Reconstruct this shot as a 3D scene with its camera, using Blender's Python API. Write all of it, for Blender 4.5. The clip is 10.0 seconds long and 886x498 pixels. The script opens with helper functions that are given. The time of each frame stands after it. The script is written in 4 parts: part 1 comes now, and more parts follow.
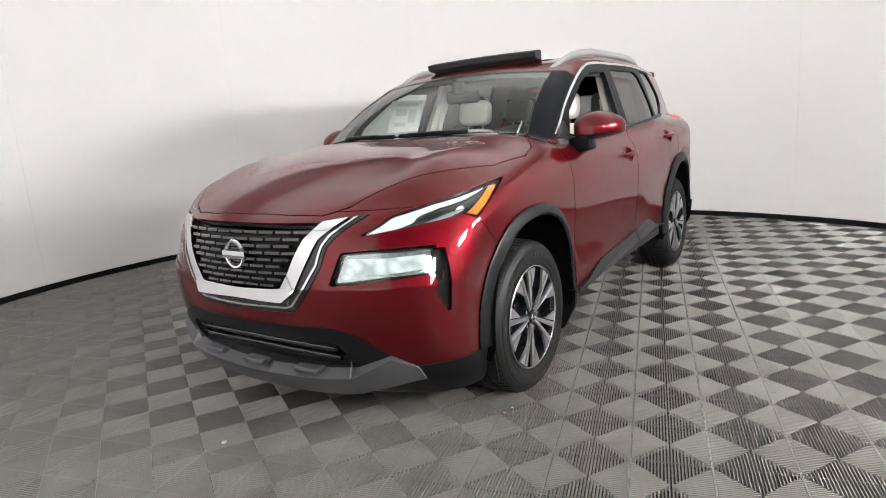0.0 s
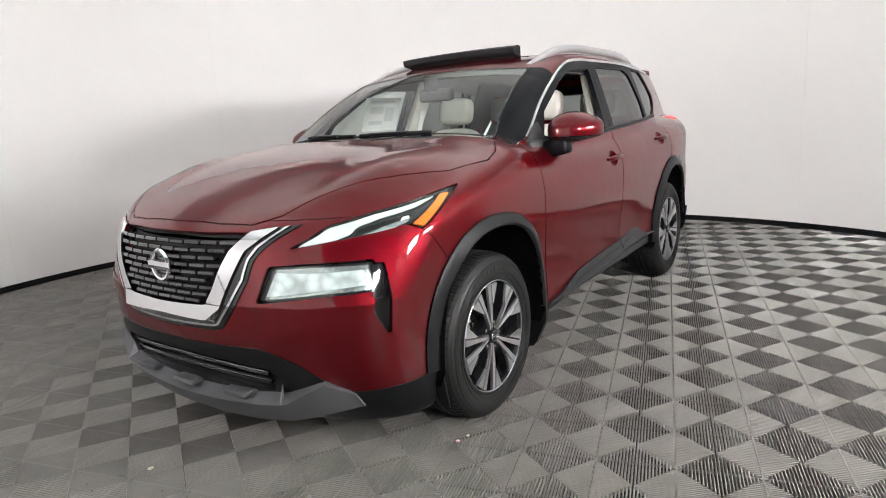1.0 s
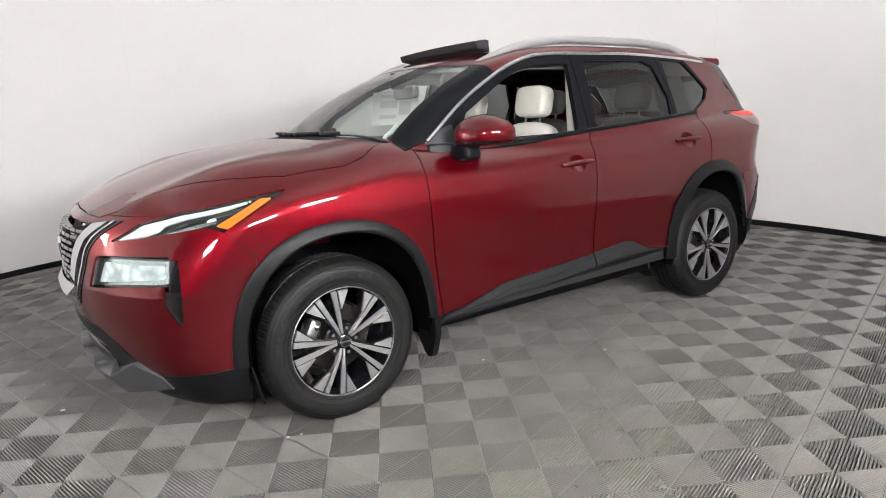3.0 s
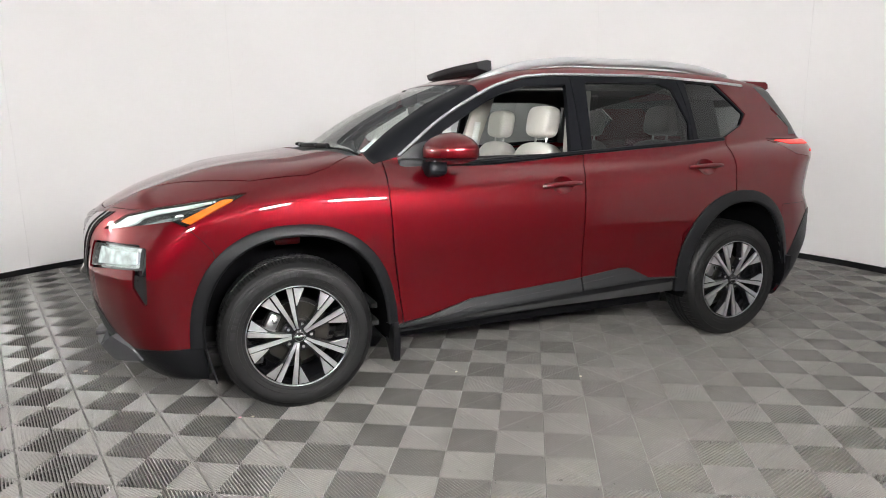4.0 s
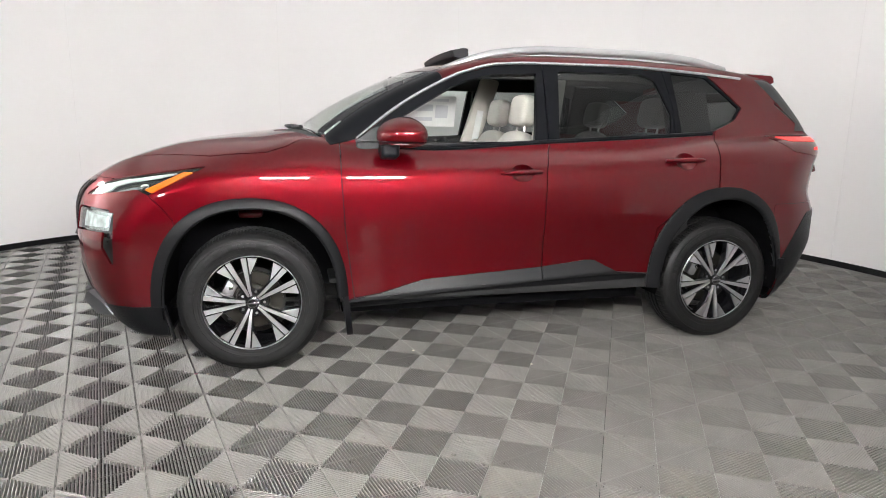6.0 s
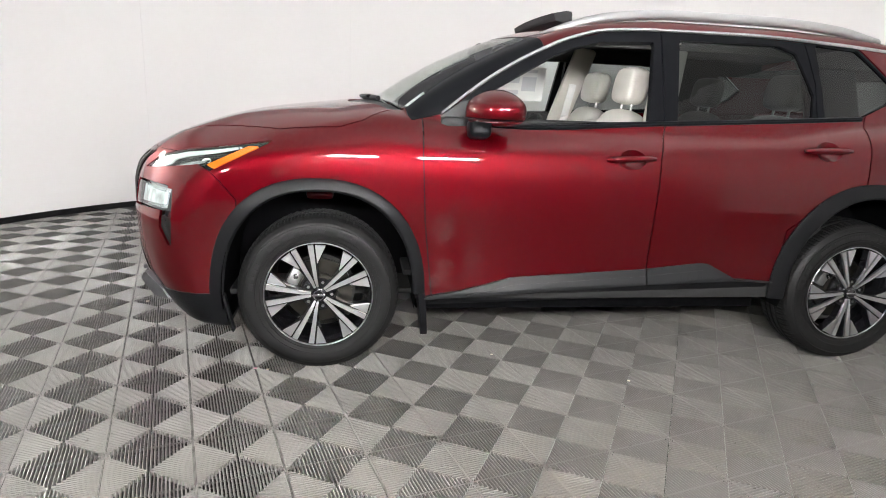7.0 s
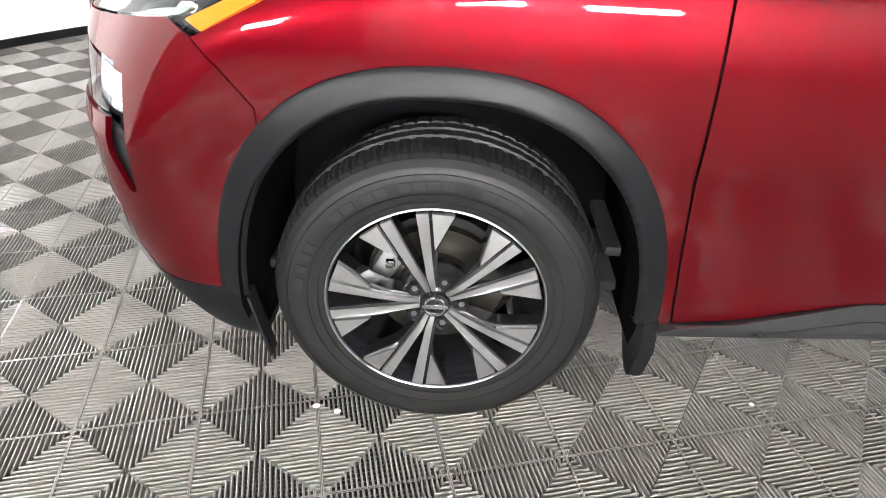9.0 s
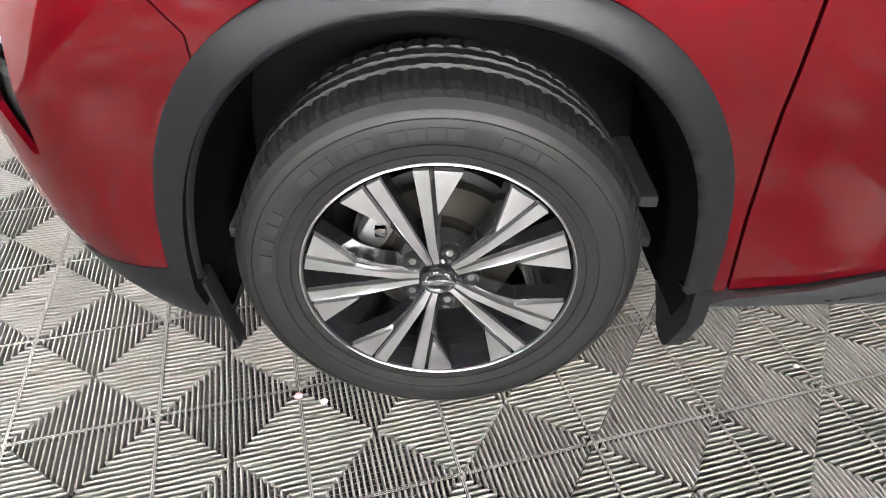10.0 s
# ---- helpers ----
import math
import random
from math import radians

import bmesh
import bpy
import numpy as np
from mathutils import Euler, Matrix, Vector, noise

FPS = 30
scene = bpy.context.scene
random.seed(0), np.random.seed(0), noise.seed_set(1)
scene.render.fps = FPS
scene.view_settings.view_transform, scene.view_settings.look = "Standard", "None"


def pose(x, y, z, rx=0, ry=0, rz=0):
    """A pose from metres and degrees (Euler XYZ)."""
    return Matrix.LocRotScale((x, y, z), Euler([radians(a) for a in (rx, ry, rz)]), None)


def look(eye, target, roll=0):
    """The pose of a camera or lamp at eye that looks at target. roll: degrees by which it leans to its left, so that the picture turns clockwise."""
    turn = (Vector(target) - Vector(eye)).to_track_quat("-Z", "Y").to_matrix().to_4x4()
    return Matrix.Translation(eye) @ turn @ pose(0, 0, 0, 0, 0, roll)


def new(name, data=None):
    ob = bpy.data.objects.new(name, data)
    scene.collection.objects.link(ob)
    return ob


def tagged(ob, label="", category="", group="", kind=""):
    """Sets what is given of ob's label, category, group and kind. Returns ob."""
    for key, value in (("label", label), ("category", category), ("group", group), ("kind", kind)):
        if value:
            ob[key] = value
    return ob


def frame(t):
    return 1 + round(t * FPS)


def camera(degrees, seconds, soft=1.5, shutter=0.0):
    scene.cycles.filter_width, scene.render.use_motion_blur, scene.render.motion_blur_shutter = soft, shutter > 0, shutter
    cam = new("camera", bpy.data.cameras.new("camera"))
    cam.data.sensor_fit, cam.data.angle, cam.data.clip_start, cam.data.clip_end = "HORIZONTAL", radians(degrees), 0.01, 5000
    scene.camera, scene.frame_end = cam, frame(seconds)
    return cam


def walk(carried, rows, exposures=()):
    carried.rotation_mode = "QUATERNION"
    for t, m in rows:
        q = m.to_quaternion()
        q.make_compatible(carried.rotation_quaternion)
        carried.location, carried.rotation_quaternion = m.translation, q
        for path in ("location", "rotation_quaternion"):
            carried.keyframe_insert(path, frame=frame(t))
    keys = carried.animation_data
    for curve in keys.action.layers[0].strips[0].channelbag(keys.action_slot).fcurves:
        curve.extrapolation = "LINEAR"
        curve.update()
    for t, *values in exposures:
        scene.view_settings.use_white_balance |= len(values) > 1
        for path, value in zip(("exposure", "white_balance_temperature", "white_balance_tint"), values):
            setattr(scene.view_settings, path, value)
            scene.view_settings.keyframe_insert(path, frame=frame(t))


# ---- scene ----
cam = camera(71.3, 10.0, soft=1.0)
PATH = [
    (0, (-2.547, -2.124, 1.297), (-0.935, -1.009, 0.902), -4.3),
    (0.5, (-2.492, -2.147, 1.297), (-0.882, -1.029, 0.9), -4.2),
    (1, (-2.202, -2.187, 1.297), (-0.61, -1.046, 0.894), -3.6),
    (1.5, (-1.948, -2.37, 1.301), (-0.42, -1.146, 0.891), -4.0),
    (2, (-1.664, -2.676, 1.326), (-0.274, -1.301, 0.91), -4.3),
    (2.5, (-1.359, -2.912, 1.338), (-0.111, -1.415, 0.89), -4.3),
    (3, (-1.048, -3.236, 1.321), (0.038, -1.611, 0.893), -3.0),
    (3.2, (-0.927, -3.321, 1.315), (0.102, -1.663, 0.878), -2.4),
    (4.3, (-0.203, -3.808, 1.283), (0.429, -1.946, 0.922), -0.5),
    (4.5, (-0.104, -3.839, 1.257), (0.501, -1.973, 0.864), -0.2),
    (5, (0.109, -3.986, 1.256), (0.648, -2.103, 0.852), 0.6),
    (5.2, (0.162, -3.991, 1.244), (0.699, -2.105, 0.852), 1.1),
    (6.3, (0.235, -4.026, 1.268), (0.651, -2.109, 0.875), 1.2),
    (6.5, (0.224, -3.923, 1.261), (0.61, -2.004, 0.85), 1.9),
    (7, (0.173, -3.586, 1.276), (0.45, -1.665, 0.793), 2.4),
    (7.5, (0.232, -3.187, 1.214), (0.32, -1.27, 0.649), 2.8),
    (8, (0.167, -2.734, 1.256), (0.158, -0.871, 0.529), 3.9),
    (8.5, (0.061, -2.304, 1.248), (0.087, -0.537, 0.311), 3.5),
    (9, (0.042, -1.942, 1.21), (-0.001, -0.255, 0.138), 2.9),
    (9.5, (-0.018, -1.74, 1.129), (-0.035, -0.108, -0.027), 1.7),
    (10, (-0.018, -1.676, 1.11), (0.032, -0.124, -0.15), 2.5),
]
walk(cam, [(t, look(eye, target, roll)) for t, eye, target, roll in PATH], exposures=[(0, 0.15), (2.5, 0.1), (4.5, 0.05), (6.6, 0.05), (7.5, 0.24), (8.5, 0.64), (9.3, 1.05), (10.0, 1.2)])

# ---- light ----
CX, CY, RADIUS, WALL_TOP, CEILING = 0.85, 0.0, 4.45, 3.5, 6.0
RIB = 0.195
# angles of the fill lights added behind the wall
FILL_ANGLES = (-75, -57, -39, -21, -3, 15, 45, 75, 100, 125, 150, 175, 200, 262)
LAMPS = [(0.02, -4.28, 1.82, 0.50, 0.28), (1.06, -4.30, 1.82, 0.64, 0.28), (-1.95, -3.40, 1.75, 0.40, 0.28), (-3.26, 1.15, 1.75, 0.26, 0.28)]
world = bpy.data.worlds.new("booth_world")
scene.world = world
world.use_nodes = True
world.node_tree.nodes["Background"].inputs[0].default_value = (1.0, 0.97, 0.95, 1)
world.node_tree.nodes["Background"].inputs[1].default_value = 0.04


# ---- materials ----
def mat(name, colour, rough=0.5, metal=0.0, spread=0.08, scale=8.0, grain=0.0, grain_scale=400.0, coat=0.0, emit=None, power=0.0, rough_spread=0.08, ior=1.45, per_object=0.0, spec=0.5):
    m = bpy.data.materials.new(name)
    m.use_nodes = True
    nt = m.node_tree
    b = nt.nodes["Principled BSDF"]
    tc = nt.nodes.new("ShaderNodeTexCoord")
    n1 = nt.nodes.new("ShaderNodeTexNoise")
    n1.inputs["Scale"].default_value, n1.inputs["Detail"].default_value = scale, 6
    nt.links.new(tc.outputs["Object"], n1.inputs["Vector"])
    ramp = nt.nodes.new("ShaderNodeMix")
    ramp.data_type = "RGBA"
    ramp.inputs[6].default_value = (*[c * (1 - spread) for c in colour], 1)
    ramp.inputs[7].default_value = (*[min(1, c * (1 + spread)) for c in colour], 1)
    nt.links.new(n1.outputs["Fac"], ramp.inputs[0])
    last = ramp.outputs[2]
    if per_object:
        oi = nt.nodes.new("ShaderNodeObjectInfo")
        hs = nt.nodes.new("ShaderNodeHueSaturation")
        mr = nt.nodes.new("ShaderNodeMapRange")
        mr.inputs[3].default_value, mr.inputs[4].default_value = 1 - per_object, 1 + per_object
        nt.links.new(oi.outputs["Random"], mr.inputs[0])
        nt.links.new(mr.outputs[0], hs.inputs["Value"])
        nt.links.new(last, hs.inputs["Color"])
        last = hs.outputs[0]
    nt.links.new(last, b.inputs["Base Color"])
    n2 = nt.nodes.new("ShaderNodeTexNoise")
    n2.inputs["Scale"].default_value, n2.inputs["Detail"].default_value = scale * 4, 4
    nt.links.new(tc.outputs["Object"], n2.inputs["Vector"])
    rr = nt.nodes.new("ShaderNodeMapRange")
    rr.inputs[3].default_value, rr.inputs[4].default_value = rough * (1 - rough_spread), min(1, rough * (1 + rough_spread))
    nt.links.new(n2.outputs["Fac"], rr.inputs[0])
    nt.links.new(rr.outputs[0], b.inputs["Roughness"])
    b.inputs["Metallic"].default_value = metal
    b.inputs["IOR"].default_value = ior
    b.inputs["Specular IOR Level"].default_value = spec
    b.inputs["Coat Weight"].default_value = coat
    b.inputs["Coat Roughness"].default_value = 0.04
    if grain:
        n3 = nt.nodes.new("ShaderNodeTexNoise")
        n3.inputs["Scale"].default_value, n3.inputs["Detail"].default_value = grain_scale, 3
        nt.links.new(tc.outputs["Object"], n3.inputs["Vector"])
        bp = nt.nodes.new("ShaderNodeBump")
        bp.inputs["Strength"].default_value, bp.inputs["Distance"].default_value = grain, 0.002
        nt.links.new(n3.outputs["Fac"], bp.inputs["Height"])
        nt.links.new(bp.outputs[0], b.inputs["Normal"])
    if emit:
        b.inputs["Emission Color"].default_value = (*emit, 1)
        b.inputs["Emission Strength"].default_value = power
    return m


def glass(name, tint, rough=0.0):
    m = bpy.data.materials.new(name)
    m.use_nodes = True
    nt = m.node_tree
    nt.nodes.remove(nt.nodes["Principled BSDF"])
    out = nt.nodes["Material Output"]
    t = nt.nodes.new("ShaderNodeBsdfTransparent")
    t.inputs[0].default_value = (*tint, 1)
    g = nt.nodes.new("ShaderNodeBsdfGlossy")
    g.inputs["Roughness"].default_value = rough
    g.inputs[0].default_value = (1, 1, 1, 1)
    lw = nt.nodes.new("ShaderNodeLayerWeight")
    lw.inputs[0].default_value = 0.5
    steep = nt.nodes.new("ShaderNodeMath")
    steep.operation = "POWER"
    steep.inputs[1].default_value = 5.0
    f = nt.nodes.new("ShaderNodeMath")
    f.operation = "MULTIPLY_ADD"
    f.inputs[1].default_value, f.inputs[2].default_value = 0.90, 0.05
    nt.links.new(lw.outputs["Facing"], steep.inputs[0])
    nt.links.new(steep.outputs[0], f.inputs[0])
    mx = nt.nodes.new("ShaderNodeMixShader")
    nt.links.new(f.outputs[0], mx.inputs[0])
    nt.links.new(t.outputs[0], mx.inputs[1])
    nt.links.new(g.outputs[0], mx.inputs[2])
    nt.links.new(mx.outputs[0], out.inputs[0])
    return m


RED = mat("red_metallic_paint", (0.100, 0.0010, 0.0046), 0.43, 0.78, 0.04, 3.0, coat=1.0)
RED.node_tree.nodes["Principled BSDF"].inputs["Coat IOR"].default_value = 1.5
RED.node_tree.nodes["Principled BSDF"].inputs["Specular Tint"].default_value = (0.6, 0.05, 0.06, 1)
BLACK = mat("textured_black_plastic", (0.0050, 0.0053, 0.0060), 0.40, 0, 0.15, 30, 0.2, 900, spec=0.32, ior=1.35)
GLOSS = mat("gloss_black_plastic", (0.008, 0.008, 0.009), 0.08, 0, 0.1, 10, coat=0.5)
SILVER = mat("silver_plastic", (0.075, 0.075, 0.080), 0.48, 0.3, 0.06, 20)
CHROME = mat("chrome", (0.78, 0.78, 0.80), 0.06, 1.0, 0.02, 10)
ALU = mat("machined_aluminium", (0.66, 0.66, 0.67), 0.36, 1.0, 0.05, 40)
RUBBER = mat("tyre_rubber", (0.0085, 0.0085, 0.0085), 0.50, 0, 0.25, 14, 0.15, 500, spec=0.26)
WELL = mat("wheel_well_felt", (0.0035, 0.0035, 0.004), 0.9, 0, 0.3, 30, spec=0.03)
WALL = mat("white_booth_wall", (0.85, 0.835, 0.83), 0.55, 0, 0.02, 1.2, 0.03, 60)
TILE = mat("grey_ribbed_tile", (0.150, 0.144, 0.134), 0.30, 0, 0.22, 7, 0.1, 300, per_object=0.05, rough_spread=0.2, spec=0.75)
tt = TILE.node_tree
place = tt.nodes.new("ShaderNodeNewGeometry")
for nd in list(tt.nodes):
    if nd.type == "TEX_NOISE":
        tt.links.new(place.outputs["Position"], nd.inputs["Vector"])
DARK = mat("dark_subfloor", (0.015, 0.015, 0.015), 0.9, 0, 0.2, 5)
PANEL = mat("led_panel", (0.9, 0.9, 0.9), 0.4, emit=(1.0, 0.985, 0.975), power=260)
FILL_FACE = mat("fill_light_face", (0.9, 0.9, 0.9), 0.4, emit=(1.0, 0.985, 0.975), power=88)
DARKSCREEN = mat("dark_reflected_screen", (0.10, 0.10, 0.105), 0.9, 0, 0.1, 6, 0.2, 300)
WHITESCREEN = mat("white_reflected_screen", (0.80, 0.79, 0.78), 0.85, 0, 0.08, 6, 0.2, 300)
SHOP = mat("dark_shop_paint", (0.10, 0.10, 0.105), 0.8, 0, 0.15, 1.5)
SEAM = mat("wall_seam_shadow", (0.815, 0.80, 0.795), 0.6)
SHOPTOP = mat("grey_bounce_ceiling", (0.30, 0.30, 0.297), 0.8, 0, 0.04, 1.5)
PINK = mat("pink_scrap", (0.75, 0.42, 0.48), 0.6)
SCRAP = mat("pale_scrap", (0.62, 0.57, 0.47), 0.7)

RUBBERLIGHT = mat("tyre_lettering", (0.014, 0.014, 0.0145), 0.46, 0, 0.2, 20, spec=0.30)
PILLAR = mat("satin_black", (0.007, 0.0075, 0.009), 0.30, 0, 0.1, 10, coat=0.0, spec=0.16, ior=1.25)
SAIL = mat("dark_grey_plastic", (0.028, 0.029, 0.031), 0.5, 0, 0.1, 20)
CLADGREY = mat("dark_grey_cladding", (0.012, 0.0125, 0.0135), 0.42, 0, 0.12, 20, 0.1, 900, spec=0.28)
BLACKSMOOTH = mat("smooth_black_plastic", (0.008, 0.008, 0.009), 0.40, 0, 0.15, 15, spec=0.2)
SATIN = mat("satin_chrome", (0.72, 0.72, 0.73), 0.22, 1.0, 0.03, 10)
RAIL = mat("satin_silver", (0.55, 0.55, 0.56), 0.35, 0.9, 0.03, 10)
FABRIC = mat("black_mesh_fabric", (0.012, 0.012, 0.014), 0.7, 0, 0.2, 60, 0.3, 700)
DISC = mat("dull_steel", (0.045, 0.042, 0.036), 0.42, 0.9, 0.2, 30)
DARKCHROME = mat("dark_gloss_chrome", (0.016, 0.016, 0.018), 0.12, 0.3, 0.1, 10, coat=0.6)
STEEL = mat("brushed_steel", (0.42, 0.41, 0.40), 0.35, 1.0, 0.15, 30)
ALUCAST = mat("cast_aluminium", (0.50, 0.50, 0.50), 0.38, 1.0, 0.1, 30, 0.3, 200)
# weak emission added to brighten the reflector, which is no lamp
AMBER = mat("glowing_amber_plastic", (0.80, 0.17, 0.015), 0.2, 0, 0.05, 20, coat=0.6, emit=(1.0, 0.26, 0.03), power=0.30)
CLEARWHITE = mat("silver_lamp_bed", (0.65, 0.67, 0.70), 0.18, 0.8, 0.3, 60, 0.5, 90)
LED = mat("lit_white_led", (0.40, 0.42, 0.44), 0.3, emit=(0.93, 0.97, 1.0), power=1.0, spread=0.2, scale=40)
lt = LED.node_tree
vor = lt.nodes.new("ShaderNodeTexVoronoi")
vor.inputs["Scale"].default_value = 24
lmap = lt.nodes.new("ShaderNodeMapRange")
lmap.inputs[1].default_value, lmap.inputs[2].default_value, lmap.inputs[3].default_value, lmap.inputs[4].default_value = 0.0, 0.8, 0.85, 0.10
lco = lt.nodes.new("ShaderNodeTexCoord")
lt.links.new(lco.outputs["Object"], vor.inputs["Vector"])
lt.links.new(vor.outputs["Distance"], lmap.inputs[0])
lt.links.new(lmap.outputs[0], lt.nodes["Principled BSDF"].inputs["Emission Strength"])
LEDSTRIP = mat("lit_light_guide", (0.75, 0.78, 0.80), 0.25, 0.3, emit=(0.93, 0.97, 1.0), power=0.35, spread=0.25, scale=30)
LEDLOW = mat("small_lit_projector", (0.9, 0.9, 0.9), 0.2, emit=(0.95, 0.98, 1.0), power=0.4)
TAILRED = mat("red_tail_lens", (0.05, 0.002, 0.003), 0.12, 0, 0.05, 20, coat=0.5, emit=(1.0, 0.02, 0.03), power=0.03)
TAILGLOW = mat("lit_tail_bar", (0.6, 0.02, 0.02), 0.2, emit=(1.0, 0.05, 0.05), power=0.8)
DOTRED = mat("red_dot", (0.45, 0.04, 0.04), 0.6)
DOTWHITE = mat("white_dot", (0.6, 0.6, 0.58), 0.6)
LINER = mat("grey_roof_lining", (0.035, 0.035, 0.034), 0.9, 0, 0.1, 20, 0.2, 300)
BEIGE = mat("beige_plastic", (0.50, 0.47, 0.42), 0.6, 0, 0.05, 10)
BELT = mat("grey_webbing", (0.60, 0.60, 0.585), 0.8, 0, 0.1, 60)
TRIMDARK = mat("black_soft_trim", (0.018, 0.018, 0.019), 0.65, 0, 0.15, 12, 0.2, 500)
LEATHER = mat("light_beige_leather", (0.60, 0.575, 0.53), 0.48, 0, 0.05, 12, 0.15, 350)
# rear seat leather darkened in colour for the dim cabin behind tinted glass
SEATDIM = mat("dimmed_seat_leather", (0.13, 0.125, 0.118), 0.5, 0, 0.06, 12, 0.15, 350)
PAPER = mat("white_paper", (0.78, 0.78, 0.76), 0.7)
INK = mat("grey_print", (0.58, 0.58, 0.60), 0.7)
GLASS = glass("clear_green_glass", (0.76, 0.82, 0.79))
TINT = glass("privacy_glass", (0.27, 0.29, 0.285))


# ---- building helpers ----
def obj(name, v, f, material, parent=None, label="", normals=None, smooth=True):
    me = bpy.data.meshes.new(name)
    me.from_pydata([tuple(p) for p in np.asarray(v, float)], [], [tuple(int(i) for i in q) for q in f])
    me.materials.append(material)
    me.validate()
    if smooth:
        me.polygons.foreach_set("use_smooth", [True] * len(me.polygons))
    if normals is not None and len(normals) == len(me.vertices):
        me.normals_split_custom_set_from_vertices([tuple(n) for n in normals])
    me.update()
    ob = new(name, me)
    if parent:
        ob.parent = parent
    if label:
        ob["label"] = label
    return ob


def part(name, bm, material, parent=None, label="", smooth=True, angle=35):
    me = bpy.data.meshes.new(name)
    bm.normal_update()
    if smooth:
        for f in bm.faces:
            f.smooth = True
        for e in bm.edges:
            if len(e.link_faces) == 2 and e.calc_face_angle(0) > radians(angle):
                e.smooth = False
    bm.to_mesh(me)
    bm.free()
    me.materials.append(material)
    ob = new(name, me)
    if parent:
        ob.parent = parent
    if label:
        ob["label"] = label
    return ob


def thing(name, label, category, m=None, group="", kind=""):
    ob = new(name)
    if m is not None:
        ob.matrix_basis = m
    return tagged(ob, label, category, group, kind)


def box(sx, sy, sz, m=None, bevel=0.0, seg=2, bm=None):
    bm = bm or bmesh.new()
    r = bmesh.ops.create_cube(bm, size=1, matrix=(m or Matrix()) @ Matrix.Diagonal((sx, sy, sz, 1)))
    if bevel:
        es = list({e for v in r["verts"] for e in v.link_edges})
        bmesh.ops.bevel(bm, geom=es, offset=bevel, segments=seg, profile=0.5, affect="EDGES")
    return bm


def lathe(profile, n=64, axis="y", bm=None):
    """Turn (radius, height) pairs round an axis."""
    bm = bm or bmesh.new()
    rings = []
    for r, h in profile:
        ring = []
        for i in range(n):
            a = 2 * math.pi * i / n
            ring.append(bm.verts.new((r * math.cos(a), h, r * math.sin(a)) if axis == "y" else (r * math.cos(a), r * math.sin(a), h)))
        rings.append(ring)
    for a, b in zip(rings, rings[1:]):
        for i in range(n):
            bm.faces.new((a[i], a[(i + 1) % n], b[(i + 1) % n], b[i]))
    bmesh.ops.recalc_face_normals(bm, faces=bm.faces)
    return bm


def tube(points, radius, n=8, bm=None, flat=1.0):
    """A round bar along points."""
    bm = bm or bmesh.new()
    pts = [Vector(p) for p in points]
    rings = []
    for i, p in enumerate(pts):
        d = (pts[min(i + 1, len(pts) - 1)] - pts[max(i - 1, 0)]).normalized()
        u = d.cross(Vector((0, 0, 1)))
        u = u.normalized() if u.length > 1e-4 else Vector((1, 0, 0))
        w = u.cross(d)
        r = radius[i] if isinstance(radius, (list, tuple)) else radius
        rings.append([bm.verts.new(p + r * (math.cos(a) * u + flat * math.sin(a) * w)) for a in [2 * math.pi * k / n for k in range(n)]])
    for a, b in zip(rings, rings[1:]):
        for i in range(n):
            bm.faces.new((a[i], a[(i + 1) % n], b[(i + 1) % n], b[i]))
    bm.faces.new(rings[0][::-1])
    bm.faces.new(rings[-1])
    bmesh.ops.recalc_face_normals(bm, faces=bm.faces)
    return bm


def curve(*pairs):
    """A smooth monotone curve through (a, b) pairs, as a function of arrays."""
    x = np.array([p[0] for p in pairs], float)
    y = np.array([p[1] for p in pairs], float)
    h, d = np.diff(x), np.diff(y) / np.diff(x)
    m = np.zeros_like(y)
    m[0], m[-1] = d[0], d[-1]
    for i in range(1, len(x) - 1):
        if d[i - 1] * d[i] > 0:
            w1, w2 = 2 * h[i] + h[i - 1], h[i] + 2 * h[i - 1]
            m[i] = (w1 + w2) / (w1 / d[i - 1] + w2 / d[i])

    def f(q):
        q = np.asarray(q, float)
        c = np.clip(q, x[0], x[-1])
        i = np.clip(np.searchsorted(x, c, side="right") - 1, 0, len(x) - 2)
        t = (c - x[i]) / h[i]
        v = (2 * t**3 - 3 * t**2 + 1) * y[i] + (t**3 - 2 * t**2 + t) * h[i] * m[i] + (3 * t**2 - 2 * t**3) * y[i + 1] + (t**3 - t**2) * h[i] * m[i + 1]
        return v + np.where(q < x[0], (q - x[0]) * m[0], 0) + np.where(q > x[-1], (q - x[-1]) * m[-1], 0)

    return f


def smax(a, b, k):
    h = np.clip(0.5 + 0.5 * (a - b) / k, 0, 1)
    return b + (a - b) * h + k * h * (1 - h)


def poly(px, pz, pts, r=0.0):
    """Signed distance to a polygon in a plane, corners rounded by r; negative inside."""
    d = np.full(px.shape, 1e9)
    s = np.ones(px.shape)
    n = len(pts)
    for i in range(n):
        ax, az = pts[i]
        bx, bz = pts[i - 1]
        ex, ez = bx - ax, bz - az
        wx, wz = px - ax, pz - az
        t = np.clip((wx * ex + wz * ez) / (ex * ex + ez * ez), 0, 1)
        d = np.minimum(d, (wx - ex * t) ** 2 + (wz - ez * t) ** 2)
        c1, c2, c3 = pz >= az, pz < bz, ex * wz > ez * wx
        s = np.where((c1 & c2 & c3) | (~c1 & ~c2 & ~c3), -s, s)
    return s * np.sqrt(d) - r


